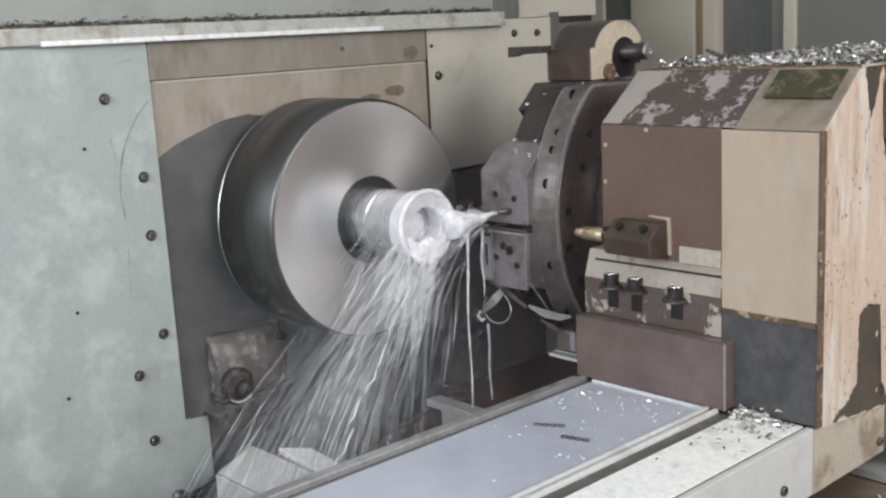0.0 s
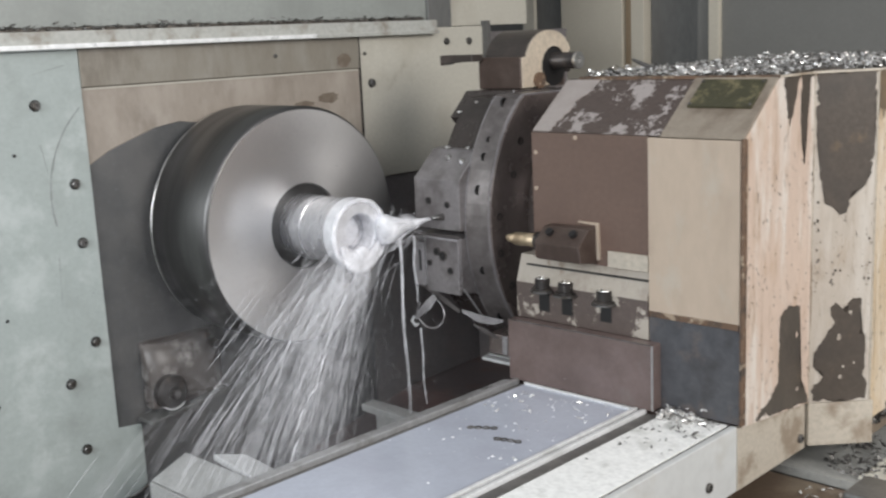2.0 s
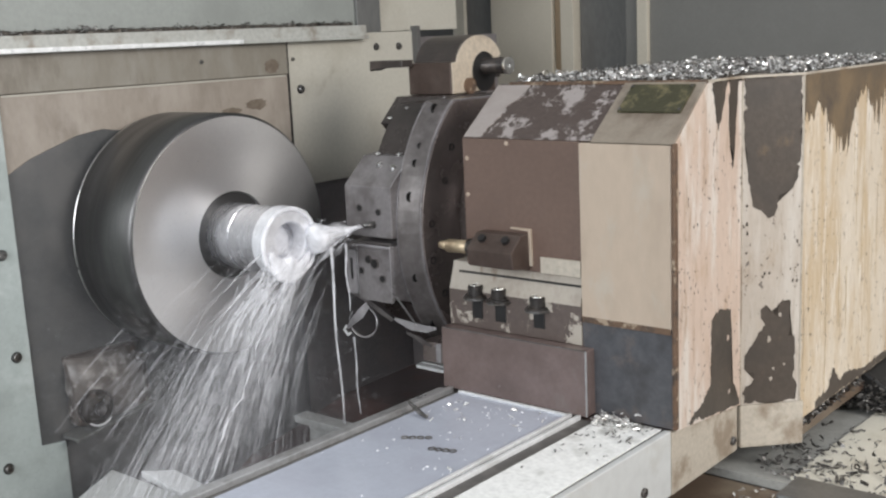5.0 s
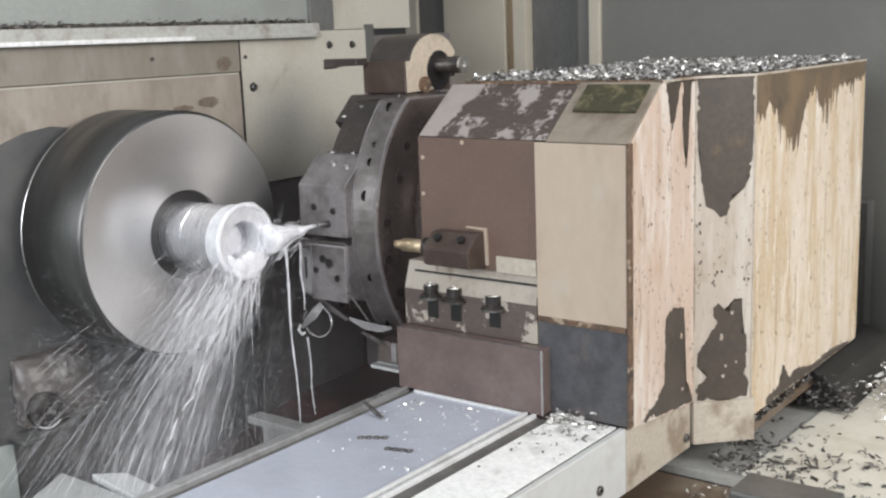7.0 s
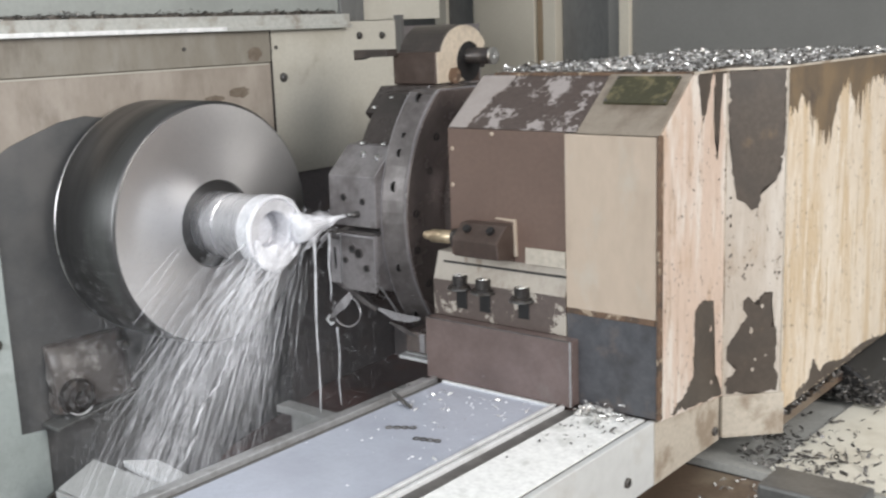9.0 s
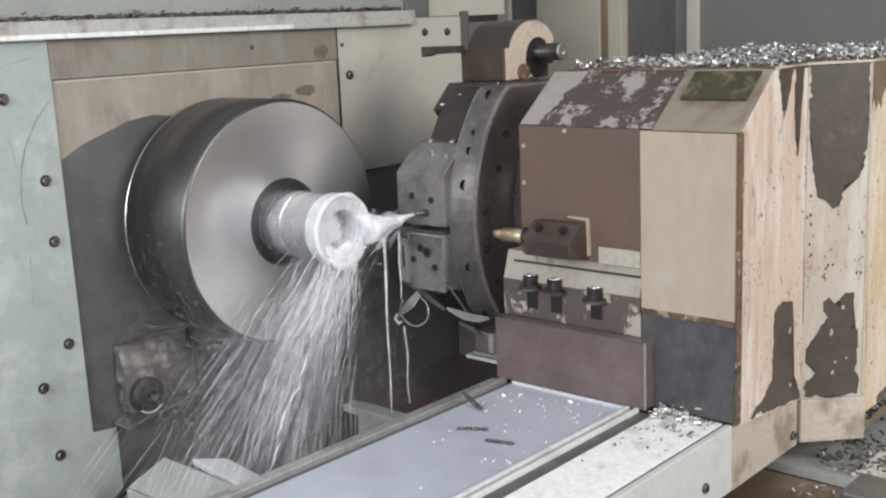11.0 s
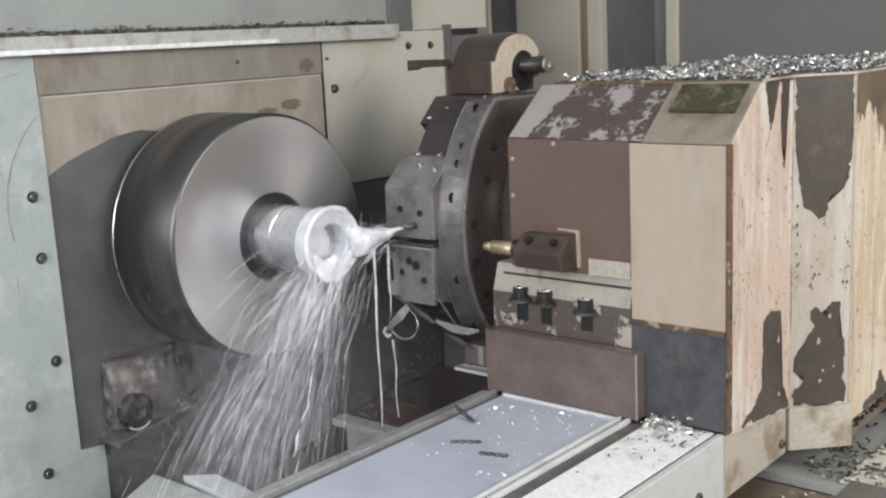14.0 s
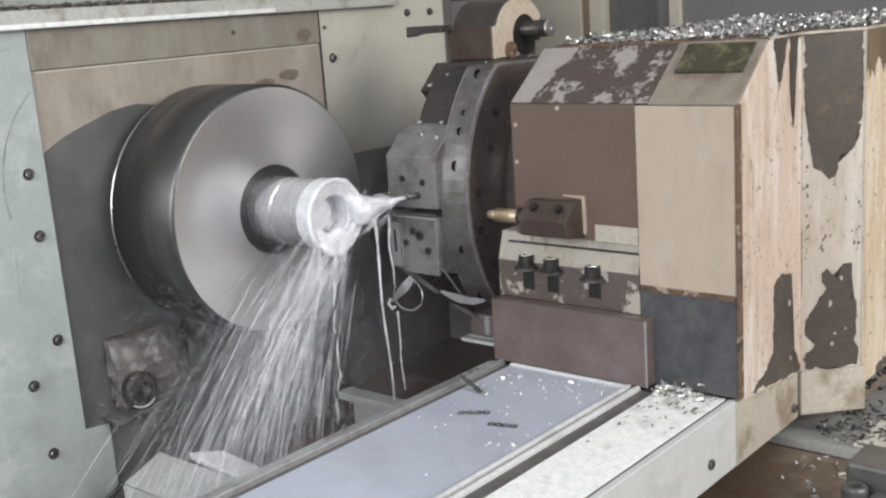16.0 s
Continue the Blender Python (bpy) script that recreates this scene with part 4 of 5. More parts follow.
flecks(long_skin, on_long, 0.545, 0.984, 0.83, 1.13, 60, 803)
# base block, bolt shelf and clamp
bpart("base_block", box(blank(), 0.148, 0.3765, FY - 0.018, FY + 0.05, 0.8535, 0.937, 0.0015), "base_brown", "brown-grey steel base block")
bpart("bolt_shelf", prism(blank(), [(FY + 0.0, 0.9375), (FY + 0.0, 0.985), (FY + 0.012, 1.0215), (FY + 0.05, 1.0215), (FY + 0.05, 0.9375)], "x", 0.150, 0.3595, 0.0012), "bolt_shelf", "brown shelf with remains of cream paint")
bpart("shelf_top", prism(blank(), [(FY + 0.0005, 0.9865), (FY - 0.0015, 0.9872), (FY + 0.0105, 1.0228), (FY + 0.05, 1.0228), (FY + 0.05, 1.0217), (FY + 0.0125, 1.0217)], "x", 0.152, 0.3592), "shelf_cream", "grimy cream paint on the shelf's upper half")
# thin pale strips paint the edge highlight of the base block
bpart("edge_highlight", box(blank(), 0.3755, 0.3772, FY - 0.0188, FY - 0.0168, 0.8540, 0.9365, 0.0004), "rail_steel", "painted edge highlight")
bpart("edge_highlight", box(blank(), 0.149, 0.3755, FY - 0.0186, FY - 0.0168, 0.9362, 0.9376, 0.0004), "bevel_steel", "painted edge highlight")
bpart("shelf_line", prism(blank(), [(FY + 0.0045, 1.0095), (FY + 0.0050, 1.0115), (FY + 0.014, 1.0135), (FY + 0.014, 1.0095)], "x", 0.165, 0.3592), "black_hole")
for x, zb in ((0.198, 0.984), (0.236, 0.983), (0.297, 0.980)):
    bpart("slot", box(blank(), x - 0.0085, x + 0.0085, FY - 0.0015, FY + 0.004, 0.951, zb - 0.002, 0.001), "black_hole")
    bm = lathe(blank(), [(0.0, 0.0142), (0.003, 0.0142), (0.0032, 0.0104), (0.0145, 0.0102), (0.016, 0.0088), (0.016, 0.0052), (0.010, 0.0052)], (x, FY - 0.003, zb - 0.003), "z", 20)
    bolt = bpart("bolt", bm, "bolt_black", "black socket head bolt")
    bpart("washer", lathe(blank(), [(0.0, 0.0168), (0.0022, 0.0168), (0.003, 0.0155), (0.003, 0.012)], (x, FY - 0.003, zb - 0.0055), "z", 22), "bolt_zinc").parent = bolt
    # bright ring draws the glint on the socket head
    bpart("bolt_glint", lathe(blank(), [(0.0155, 0.0082), (0.0166, 0.0078), (0.0166, 0.0056), (0.0155, 0.0054)], (x, FY - 0.003, zb - 0.003), "z", 20, True), "bright_steel").parent = bolt
clamp = bpart("clamp_block", prism(blank(), [(FY - 0.032, 1.030), (FY - 0.036, 1.052), (FY - 0.014, 1.071), (FY + 0.004, 1.071), (FY + 0.004, 1.024)], "x", 0.212, 0.283, 0.0022), "holder_dark", "dark clamp block with two screws")
for x in (0.229, 0.266):
    bpart("clamp_screw", rod(blank(), (x, FY - 0.022, 1.062), (x - 0.0, FY - 0.0262, 1.067), 0.0052, None, 14), "black_hole").parent = clamp
bpart("clamp_plate", prism(blank(), [(0.2835, 1.030), (0.2875, 1.030), (0.2865, 1.077), (0.255, 1.0775), (0.255, 1.0755), (0.2832, 1.0745)], "y", FY + 0.0005, FY + 0.0045, 0.0005), "box_beige", "worn edge of an old plate")
pipe = bpart("brass_plug", rod(blank(), (0.166, FY - 0.016, 1.049), (0.206, FY - 0.016, 1.050), 0.0088, None, 20), "brass", "brass coolant pipe", True)
bpart("brass_collar", rod(blank(), (0.152, FY - 0.016, 1.0489), (0.167, FY - 0.016, 1.0491), 0.0048, 0.0075, 18), "brass", "", True).parent = pipe
bpart("collar", rod(blank(), (0.202, FY - 0.016, 1.0499), (0.2125, FY - 0.016, 1.0501), 0.0115, None, 20), "bolt_black", "", True).parent = pipe
bpart("wear_pad", box(blank(), 0.30, 0.3592, FY + 0.001, FY + 0.0045, 1.0225, 1.043, 0.0008), "skirt_cream")
for x, z in ((0.186, 1.115), (0.187, 1.162), (0.251, 1.183)):
    bpart("paint_fleck", lathe(blank(), [(0.0, 0.003), (-0.0012, 0.0025)], (x, FY + 0.004, z), "y", 8), "box_beige")
# chips on top
bm = blank()
NX, NY = 26, 46
grid = [[None] * NY for _ in range(NX)]
for i in range(NX):
    for j in range(NY):
        x, y = 0.205 + 0.33 * i / (NX - 1), 0.414 + 0.564 * j / (NY - 1)
        x = min(x, SX - 0.004 + max(0.0, min(0.054, (y - 0.488) * 0.95)))
        e = min(i, NX - 1 - i, j, NY - 1 - j)
        grid[i][j] = bm.verts.new((x, y, 1.2527 + min(1, e / 3) * (0.003 + 0.003 * noise.noise((x * 30, y * 30, 2)) + 0.002 * rnd.random())))
for i in range(NX - 1):
    for j in range(NY - 1):
        try:
            bm.faces.new((grid[i][j], grid[i + 1][j], grid[i + 1][j + 1], grid[i][j + 1]))
        except ValueError:
            pass
tagged(link("chip_layer", bm, "chip_bed"), "layer of packed metal chips on the housing top", "metal chips", kind="stuff")


def on_top(r):
    y = 0.403 + 0.579 * r.random()
    x = r.uniform(0.203, SX - 0.004 + max(0.0, min(0.05, (y - 0.488) * 0.95)))
    return (x, y, 1.2545 + abs(r.gauss(0, 0.0032)))


chips("loose_chips", "bright curled steel chips heaped on the housing", 7600, on_top, 0.003, 0.0095, "chip", 11)
chips("dull_chips", "dull dark chips mixed in the heap", 7000, on_top, 0.003, 0.009, "chip_dark", 12)

# ---- carriage table ----
table = thing("carriage_table", "grey steel carriage cover with rails, wet with coolant", "machine table", (0.32, 0.0, 0.78))


def cpart(name, bm, mat, label="", smooth=False):
    bmesh.ops.translate(bm, verts=bm.verts, vec=(-0.32, 0, -0.78))
    return part(name, bm, mat, table, label, smooth)


Y0, Y1 = -0.62, 0.50
TZT = 0.852
cpart("carcass", box(blank(), 0.150, 0.4715, Y0, Y1 - 0.03, 0.785, TZT - 0.006), "bed_iron")
cpart("saddle", box(blank(), 0.152, 0.36, -0.28, 0.46, 0.66, 0.7845), "bed_iron", "dark saddle under the covers")
cpart("blue_cover", box(blank(), 0.176, 0.3505, Y0, FY - 0.019, TZT - 0.005, TZT - 0.001, 0.0005), "table_blue", "pale blue-grey sheet cover, wet")
cpart("white_cover", box(blank(), 0.3885, 0.468, Y0, FY + 0.0, TZT - 0.005, TZT, 0.0005), "table_white", "worn white sheet cover")
cpart("rail", box(blank(), 0.140, 0.157, Y0, FY - 0.018, TZT - 0.010, TZT - 0.001, 0.0015), "rail_steel")
cpart("rail", box(blank(), 0.158, 0.1655, Y0, FY - 0.018, TZT - 0.006, TZT + 0.004, 0.0012), "rail_steel")
cpart("groove", box(blank(), 0.166, 0.1755, Y0, FY - 0.018, TZT - 0.008, TZT - 0.003), "groove")
cpart("edge_plate", box(blank(), 0.139, 0.1455, Y0, FY - 0.018, TZT - 0.075, TZT - 0.0105, 0.001), "rail_steel")
cpart("rail", box(blank(), 0.3512, 0.356, Y0, FY - 0.019, TZT - 0.004, TZT + 0.0035, 0.001), "bracket_white", "bright rail edge")
cpart("groove", box(blank(), 0.3565, 0.3625, Y0, FY - 0.019, TZT - 0.006, TZT - 0.001), "groove")
cpart("rail", box(blank(), 0.363, 0.3685, Y0, FY - 0.019, TZT - 0.004, TZT + 0.0035, 0.001), "bracket_white", "bright rail edge")
cpart("groove", box(blank(), 0.369, 0.388, Y0, FY - 0.019, TZT - 0.006, TZT - 0.0015), "groove")
cpart("cross_joint", box(blank(), 0.1765, 0.3505, FY - 0.0225, FY - 0.0185, TZT - 0.003, TZT + 0.002, 0.0006), "bracket_white")
cpart("edge_groove", box(blank(), 0.4685, 0.472, Y0, FY + 0.0, TZT - 0.006, TZT - 0.0015), "groove")
cpart("apron", box(blank(), 0.4725, 0.481, Y0, FY, 0.772, TZT + 0.0005, 0.0015), "apron_steel", "grey steel apron strip")
cpart("apron_end", prism(blank(), [(FY + 0.0005, 0.772), (0.4895, 0.772), (0.4895, 0.833), (FY + 0.0005, 0.8505)], "x", 0.4735, 0.4815, 0.001), "skirt_cream", "worn cream apron end")
for y, z in ((0.475, 0.789), (0.25, 0.799), (0.02, 0.80)):
    bm = lathe(blank(), [(0, 0.0058), (0.003, 0.0058), (0.0038, 0.0045), (0.0038, 0.0028), (0.0015, 0.0026)], (0.481 if y < FY else 0.4815, y, z), "x", 16)
    cpart("apron_screw", bm, "bolt_zinc")


def on_white(r):
    return (r.uniform(0.39, 0.465), FY - 0.004 - abs(r.gauss(0, 0.06)), TZT + 0.0018 + 0.001 * r.random())


chips("table_chips", "dull chips scattered on the white cover", 90, on_white, 0.002, 0.008, "chip_dark", 21)
chips("corner_chips", "small heap of bright chips in the cover corner", 260, lambda r: (0.39 + abs(r.gauss(0, 0.022)), FY - 0.006 - abs(r.gauss(0, 0.012)), TZT + 0.001 + abs(r.gauss(0, 0.004))), 0.003, 0.009, "chip", 22)
chips("blue_cover_chips", "chips sprinkled over the wet blue-grey cover", 26, lambda r: (r.uniform(0.19, 0.345), FY - 0.03 - abs(r.gauss(0, 0.07)), TZT + 0.001), 0.003, 0.009, "chip", 23)
# ring of droplets round oval chips
for cx, cy, ang in ((0.242, 0.135, 0.3), (0.293, 0.122, 0.15)):
    bm = blank()
    for k in range(4):
        o = (k - 1.5) * 0.0085
        lathe(bm, [(0, 0.0044), (0.0014, 0.0044), (0.0014, 0.0031), (0, 0.0031)], (cx + o * math.cos(ang), cy + o * math.sin(ang) * 2, TZT - 0.0008), "z", 14, True)
    tagged(link("chip_curl", bm, "chip_dark", smooth=True), "dark curled chip lying on the wet cover", "metal chip", group="curled chips on the cover")

wet = random.Random(77)
bm = blank()
for k in range(70):
    bmesh.ops.create_icosphere(bm, subdivisions=1, radius=1.0, matrix=Matrix.Translation((wet.uniform(0.18, 0.348), 0.29 - abs(wet.gauss(0, 0.13)), TZT - 0.0008)) @ Matrix.Diagonal((*(2 * (0.0006 + 0.0018 * wet.random() ** 3,)), 0.0006, 1)))
tagged(link("coolant_drops", bm, "foam", smooth=True), "white coolant drops lying on the wet cover", "coolant", kind="stuff")

# ---- brackets, bed and floor plates ----
brk = thing("guide_bracket", "pale grey angle bracket beside the carriage", "bracket", (0, 0.28, 0.70), "brackets")
part("top_strip", box(blank(), -0.13, 0.15, -0.012, 0.014, 0.055, 0.066, 0.001), "bracket", brk)
part("web", box(blank(), -0.128, 0.15, 0.0145, 0.018, -0.05, 0.064, 0.001), "bracket", brk)
brk2 = thing("guide_bracket", "pale angle bracket with a bright white top strip", "bracket", (0, 0.0, 0.70), "brackets")
part("top_strip", prism(blank(), [(-0.125, -0.006), (-0.09, 0.022), (0.14, -0.004), (0.14, -0.042)], "z", 0.064, 0.073, 0.001), "bracket_white", brk2)
part("slant_plate", prism(blank(), [(-0.08, 0.050), (-0.024, 0.072), (-0.022, 0.066), (-0.078, 0.044)], "x", -0.165, 0.14, 0.001), "bracket", brk2)
part("web", box(blank(), -0.16, 0.14, -0.086, -0.0815, -0.15, 0.05, 0.001), "bracket", brk2)
bed = tagged(link("machine_bed", prism(blank(), [(-0.5, 0.30), (-0.5, 0.56), (0.18, 0.60), (0.30, 0.66), (0.52, 0.70), (1.0, 0.72), (1.0, 0.30)], "x", -0.285, 0.149, 0.003), "bed_iron"), "dark wet cast-iron lathe bed below the chuck", "machine bed", kind="structure")
tagged(link("bed_back_wall", box(blank(), -0.275, 0.18, 0.70, 0.74, 0.55, 1.10), "dark_shadowed"), "dark rear bed wall behind the turret", "wall", kind="structure")
block = thing("drain_block", "stained white casting with a fitting under the chuck", "casting", (-0.278, 0.055, 0.80))
bm = box(blank(), 0.001, 0.034, -0.07, 0.046, 0.012, 0.105, 0.0)
bmesh.ops.subdivide_edges(bm, edges=bm.edges, cuts=7, use_grid_fill=True)
for v in bm.verts:
    edge = max(0.0, abs(v.co.y + 0.012) - 0.035) * 0.35 + max(0.0, v.co.z - 0.075) * 0.5
    v.co += Vector((-edge * (v.co.x > 0.01) + 0.004 * noise.noise(v.co * 40), 0.004 * noise.noise(v.co * 55 + Vector((9, 0, 0))), 0.004 * noise.noise(v.co * 45 + Vector((0, 5, 0)))))
    v.co.x = max(v.co.x, 0.001)
part("body", bm, "rusty_white", block, "", True)
part("tray_lip", prism(blank(), [(-0.085, -0.004), (0.044, 0.016), (0.044, 0.020), (-0.085, 0.001)], "x", 0.004, 0.045, 0.0008), "stop_grey", block)
part("fitting", lathe(blank(), [(0.03, 0.026), (0.040, 0.025), (0.044, 0.020), (0.046, 0.010), (0.040, 0.004)], (0, -0.046, 0.034), "x", 28), "bolt_black", block)
rim = [(0.043, -0.046 + 0.024 * math.cos(math.radians(q)), 0.034 + 0.024 * math.sin(math.radians(q))) for q in range(225, 316, 10)]
part("rim_arc", tube(blank(), rim, [0.0006] + [0.0011] * (len(rim) - 2) + [0.0006], 8), "bracket_white", block, "bright lower arc of the rim", True)
part("bolt", rod(blank(), (0.03, 0.034, 0.088), (0.042, 0.034, 0.088), 0.007, None, 8), "bolt_black", block)
cable = thing("clip_on_cover", "small steel cable clip with wire at the cover's foot", "cable clip", (WX + 0.007, -0.085, 0.685))
part("clip", lathe(blank(), [(0, 0.011), (0.004, 0.011), (0.008, 0.007), (0.012, 0.006)], (0, 0, 0), "x", 12), "bolt_zinc", cable)
part("wire", tube(blank(), [(0.006, 0, 0), (0.012, 0.03, 0.008), (0.02, 0.06, 0.022), (0.035, 0.09, 0.03)], [0.0022] * 4), "bolt_zinc", cable)

tagged(link("pale_floor_plate", prism(blank(), [(0.40, 0.49), (0.54, 0.492), (1.1, 0.50), (1.1, 1.22), (0.40, 1.22)], "z", 0.728, 0.74, 0.002), "pale_plate"), "pale worn way cover plate strewn with chips", "cover plate", kind="structure")
casting = tagged(link("rusty_floor_casting", prism(blank(), [(-0.3, 0.30), (-0.3, 0.64), (0.30, 0.712), (0.4895, 0.7275), (0.4895, 0.30)], "x", 0.1505, 1.4), "rust_brown"), "rusty brown oil-stained bed casting", "casting", kind="structure")
tagged(link("cream_floor_plate", prism(blank(), [(0.546, 0.505), (0.722, 0.505), (0.724, 1.09), (0.562, 1.09)], "z", 0.7402, 0.744, 0.001), "cream_plate"), "cream painted cover plate strewn with chips", "cover plate", kind="structure")
# black block stands in for the shade in the cavity
tagged(link("cavity_shade_block", prism(blank(), [(0.30, 0.7405), (0.592, 0.7445), (0.566, 0.785), (0.535, 0.803), (0.30, 0.803)], "y", 0.80, 1.09, 0.004), "black_hole"), "black block for the shade under the housing's rear end", "casting", kind="structure")
flake = random.Random(66)
for k in range(16):
    x, y, w = flake.uniform(0.50, 0.62), flake.uniform(0.27, 0.33), flake.uniform(0.004, 0.010)
    bm = blank()
    o = [(x + w * flake.uniform(0.4, 1.2) * math.cos(q * math.pi / 6), y + w * 0.6 * flake.uniform(0.4, 1.2) * math.sin(q * math.pi / 6)) for q in range(12)]
    top = [bm.verts.new((px, py, 0.64 + 0.12 * (py + 0.3) + 0.0012)) for px, py in o]
    low = [bm.verts.new((px, py, 0.64 + 0.12 * (py + 0.3) - 0.001)) for px, py in o]
    bm.faces.new(top)
    for q in range(12):
        bm.faces.new((low[q], low[(q + 1) % 12], top[(q + 1) % 12], top[q]))
    part("paint_flake", bm, "cream_plate", casting)
bb = thing("stop_block", "dark grey steel stop block with a bolt on the bed", "block", (0.66, 0.35, 0.735))
part("body", box(blank(), -0.062, 0.05, -0.012, 0.052, -0.022, 0.06, 0.004), "stop_grey", bb)
part("lug", box(blank(), -0.03, 0.05, -0.05, -0.0125, -0.022, 0.035, 0.003), "stop_grey", bb)
part("bolt", lathe(blank(), [(-0.02, 0.014), (0.04, 0.014), (0.043, 0.012), (0.043, 0.007), (0.036, 0.007)], (-0.046, -0.028, 0.0), "z", 20), "stop_grey", bb)
chips("plate_chips", "dark chips scattered on the pale plate", 300, lambda r: (0.49 + abs(r.gauss(0, 0.13)), 0.50 + abs(r.gauss(0, 0.10)), 0.7455 + 0.002 * r.random()), 0.004, 0.015, "chip_dark", 31)
chips("bed_chips", "bright chips lying on the rusty casting", 140, lambda r: (r.uniform(0.49, 0.8), (yy := r.uniform(0.2, 0.485)), 0.7135 + (yy - 0.3) * 0.082 + 0.001), 0.005, 0.018, "chip", 32)
chips("chip_heap", "heap of bright chips by the rear panel", 3000, lambda r: (0.70 + r.gauss(0, 0.045), 0.93 + r.gauss(0, 0.055), 0.746 + abs(r.gauss(0, 0.018))), 0.005, 0.013, "chip", 33)
chips("cavity_chips", "chips caught at the dark cavity under the housing", 260, lambda r: (r.uniform(0.515, 0.60), 0.796 - abs(r.gauss(0, 0.006)), 0.748 + abs(r.gauss(0, 0.02))), 0.004, 0.012, "chip_dark", 34)
chips("casting_chips", "dull chips lying on the guide rail ledge", 420, lambda r: (LX - 0.004 + r.uniform(-0.03, 0.002), r.uniform(0.565, 0.86), 0.7905 + 0.003 * r.random()), 0.004, 0.011, "chip_dark", 35)
panel = thing("rear_panel", "stained white upright panel behind the housing", "panel", (0.618, 1.10, 0.7445))
part("sheet", box(blank(), -0.06, 0.45, 0, 0.012, 0, 0.30, 0.002), "panel_rear", panel)
part("top_fold", box(blank(), -0.06, 0.45, -0.006, 0.012, 0.3005, 0.305, 0.001), "skirt_cream", panel)
# dark sheet added to draw the gap's shade
tagged(link("gap_shadow_wall", box(blank(), 0.20, 0.50, 1.16, 1.2, 0.735, 1.0), "back_dark"), "dark plate added for the shade in the rear gap", "wall", kind="structure")

# ---- enclosure behind ----
BY = 1.25
for name, x0, x1, dy, mat, lab in (
        ("wall_back", -0.6, -0.565, 0.0, "wall_beige", "beige rear enclosure sheet"),
        ("wall_back_strip", -0.5645, -0.4855, 0.01, "back_dark", "dark grey rear post"),
        ("wall_back_panel", -0.485, -0.3175, 0.0, "back_beige", "beige rear enclosure panel"),
        ("wall_back_joint", -0.317, -0.2955, 0.012, "back_tan", "rust-streaked joint"),
        ("wall_back_panel_narrow", -0.295, -0.2625, 0.0, "back_beige", "narrow beige rear panel"),
        ("wall_back_opening", -0.262, -0.131, 0.03, "back_dark", "dark grey rear door leaf"),
        ("wall_back_frame", -0.1305, -0.1005, 0.0, "back_grey", "grey rear door frame"),
        ("wall_back_edge", -0.10, -0.0765, -0.008, "back_beige", "pale frame edge"),
        ("wall_back_large", -0.076, 1.6, 0.004, "back_grey", "large plain grey rear enclosure panel")):
    tagged(link(name, box(blank(), x0, x1, BY + dy, BY + dy + 0.03, 0.55, 2.0, 0.001), mat), lab, "wall", kind="structure")
tagged(link("wall_back_far", box(blank(), -1.2, 1.62, BY + 0.07, BY + 0.09, 0.2, 2.0), "back_dark"), "dark sheet behind the rear panels", "wall", kind="structure")
tagged(link("ceiling", box(blank(), -1.2, 0.25, 0.55, BY + 0.09, 2.0, 2.03), "back_grey"), "grey enclosure roof sheet", "ceiling", kind="structure")
# hall: floor and walls out of view, added for the reflections
tagged(link("floor", box(blank(), -3.0, 6.0, -5.0, 3.5, -0.1, 0.0), "hall_floor"), "grey concrete workshop floor", "floor", kind="structure")
tagged(link("wall_hall_front", box(blank(), -3.0, 6.0, -5.2, -5.0, 0.0, 4.5), "hall_wall"), "plain workshop wall, added out of view", "wall", kind="structure")
tagged(link("wall_hall_left", box(blank(), -3.2, -3.0, -5.0, 3.5, 0.0, 4.5), "hall_wall"), "plain workshop wall, added out of view", "wall", kind="structure")
tagged(link("bed_plinth", box(blank(), -0.9, 1.4, -0.3, 1.3, 0.0, 0.299), "dark_shadowed"), "dark machine plinth on the floor", "machine base", kind="structure")

# ---- coolant ----
tip = Vector((0.024, 0.282, 1.067))
end = Vector((-0.004, CY, CZ))


def blob_tube(pts, radii, seed, seg=14, amp=0.25):
    bm = tube(blank(), pts, radii, seg)
    for v in bm.verts:
        v.co += Vector([noise.noise((v.co * 90) + Vector((seed * 7 + k * 13, 0, 0))) for k in range(3)]) * amp * 0.012
    return bm


jet = thing("coolant_jet", "white foaming coolant jet from the nozzle onto the workpiece", "coolant", tuple(tip))
path = [tip.lerp(Vector((0.0, CY + 0.03, CZ - 0.004)), f) - tip for f in (0, 0.15, 0.35, 0.55, 0.75, 0.9, 1.0)]
part("jet_core", blob_tube(path, [0.0026, 0.0044, 0.0070, 0.0115, 0.017, 0.020, 0.015], 1, 18, 0.5), "jet", jet, smooth=True)
fan = random.Random(301)
bm = blank()
for k in range(110):
    f0 = fan.uniform(0.25, 0.8)
    f1 = min(1.15, f0 + fan.uniform(0.15, 0.4))
    side_, lift = fan.gauss(0, 0.45), fan.gauss(-0.15, 0.45)
    ends = []
    for f in (f0, (f0 + f1) / 2, f1):
        r_ = 0.004 + 0.026 * f
        ends.append(path[-1] * f + Vector((side_ * r_, 0, lift * r_ - 0.018 * max(0, f - 0.4) * (lift < 0))))
    w = fan.uniform(0.0004, 0.0010)
    tube(bm, ends, [w * 0.4, w, w * 0.3], 5)
for k in range(160):
    f = fan.uniform(0.3, 1.2)
    bmesh.ops.create_icosphere(bm, subdivisions=1, radius=fan.uniform(0.0004, 0.0011), matrix=Matrix.Translation(path[-1] * f + Vector((fan.gauss(0, 0.6), fan.gauss(0, 0.3), fan.gauss(-0.1, 0.7))) * (0.004 + 0.026 * f)))
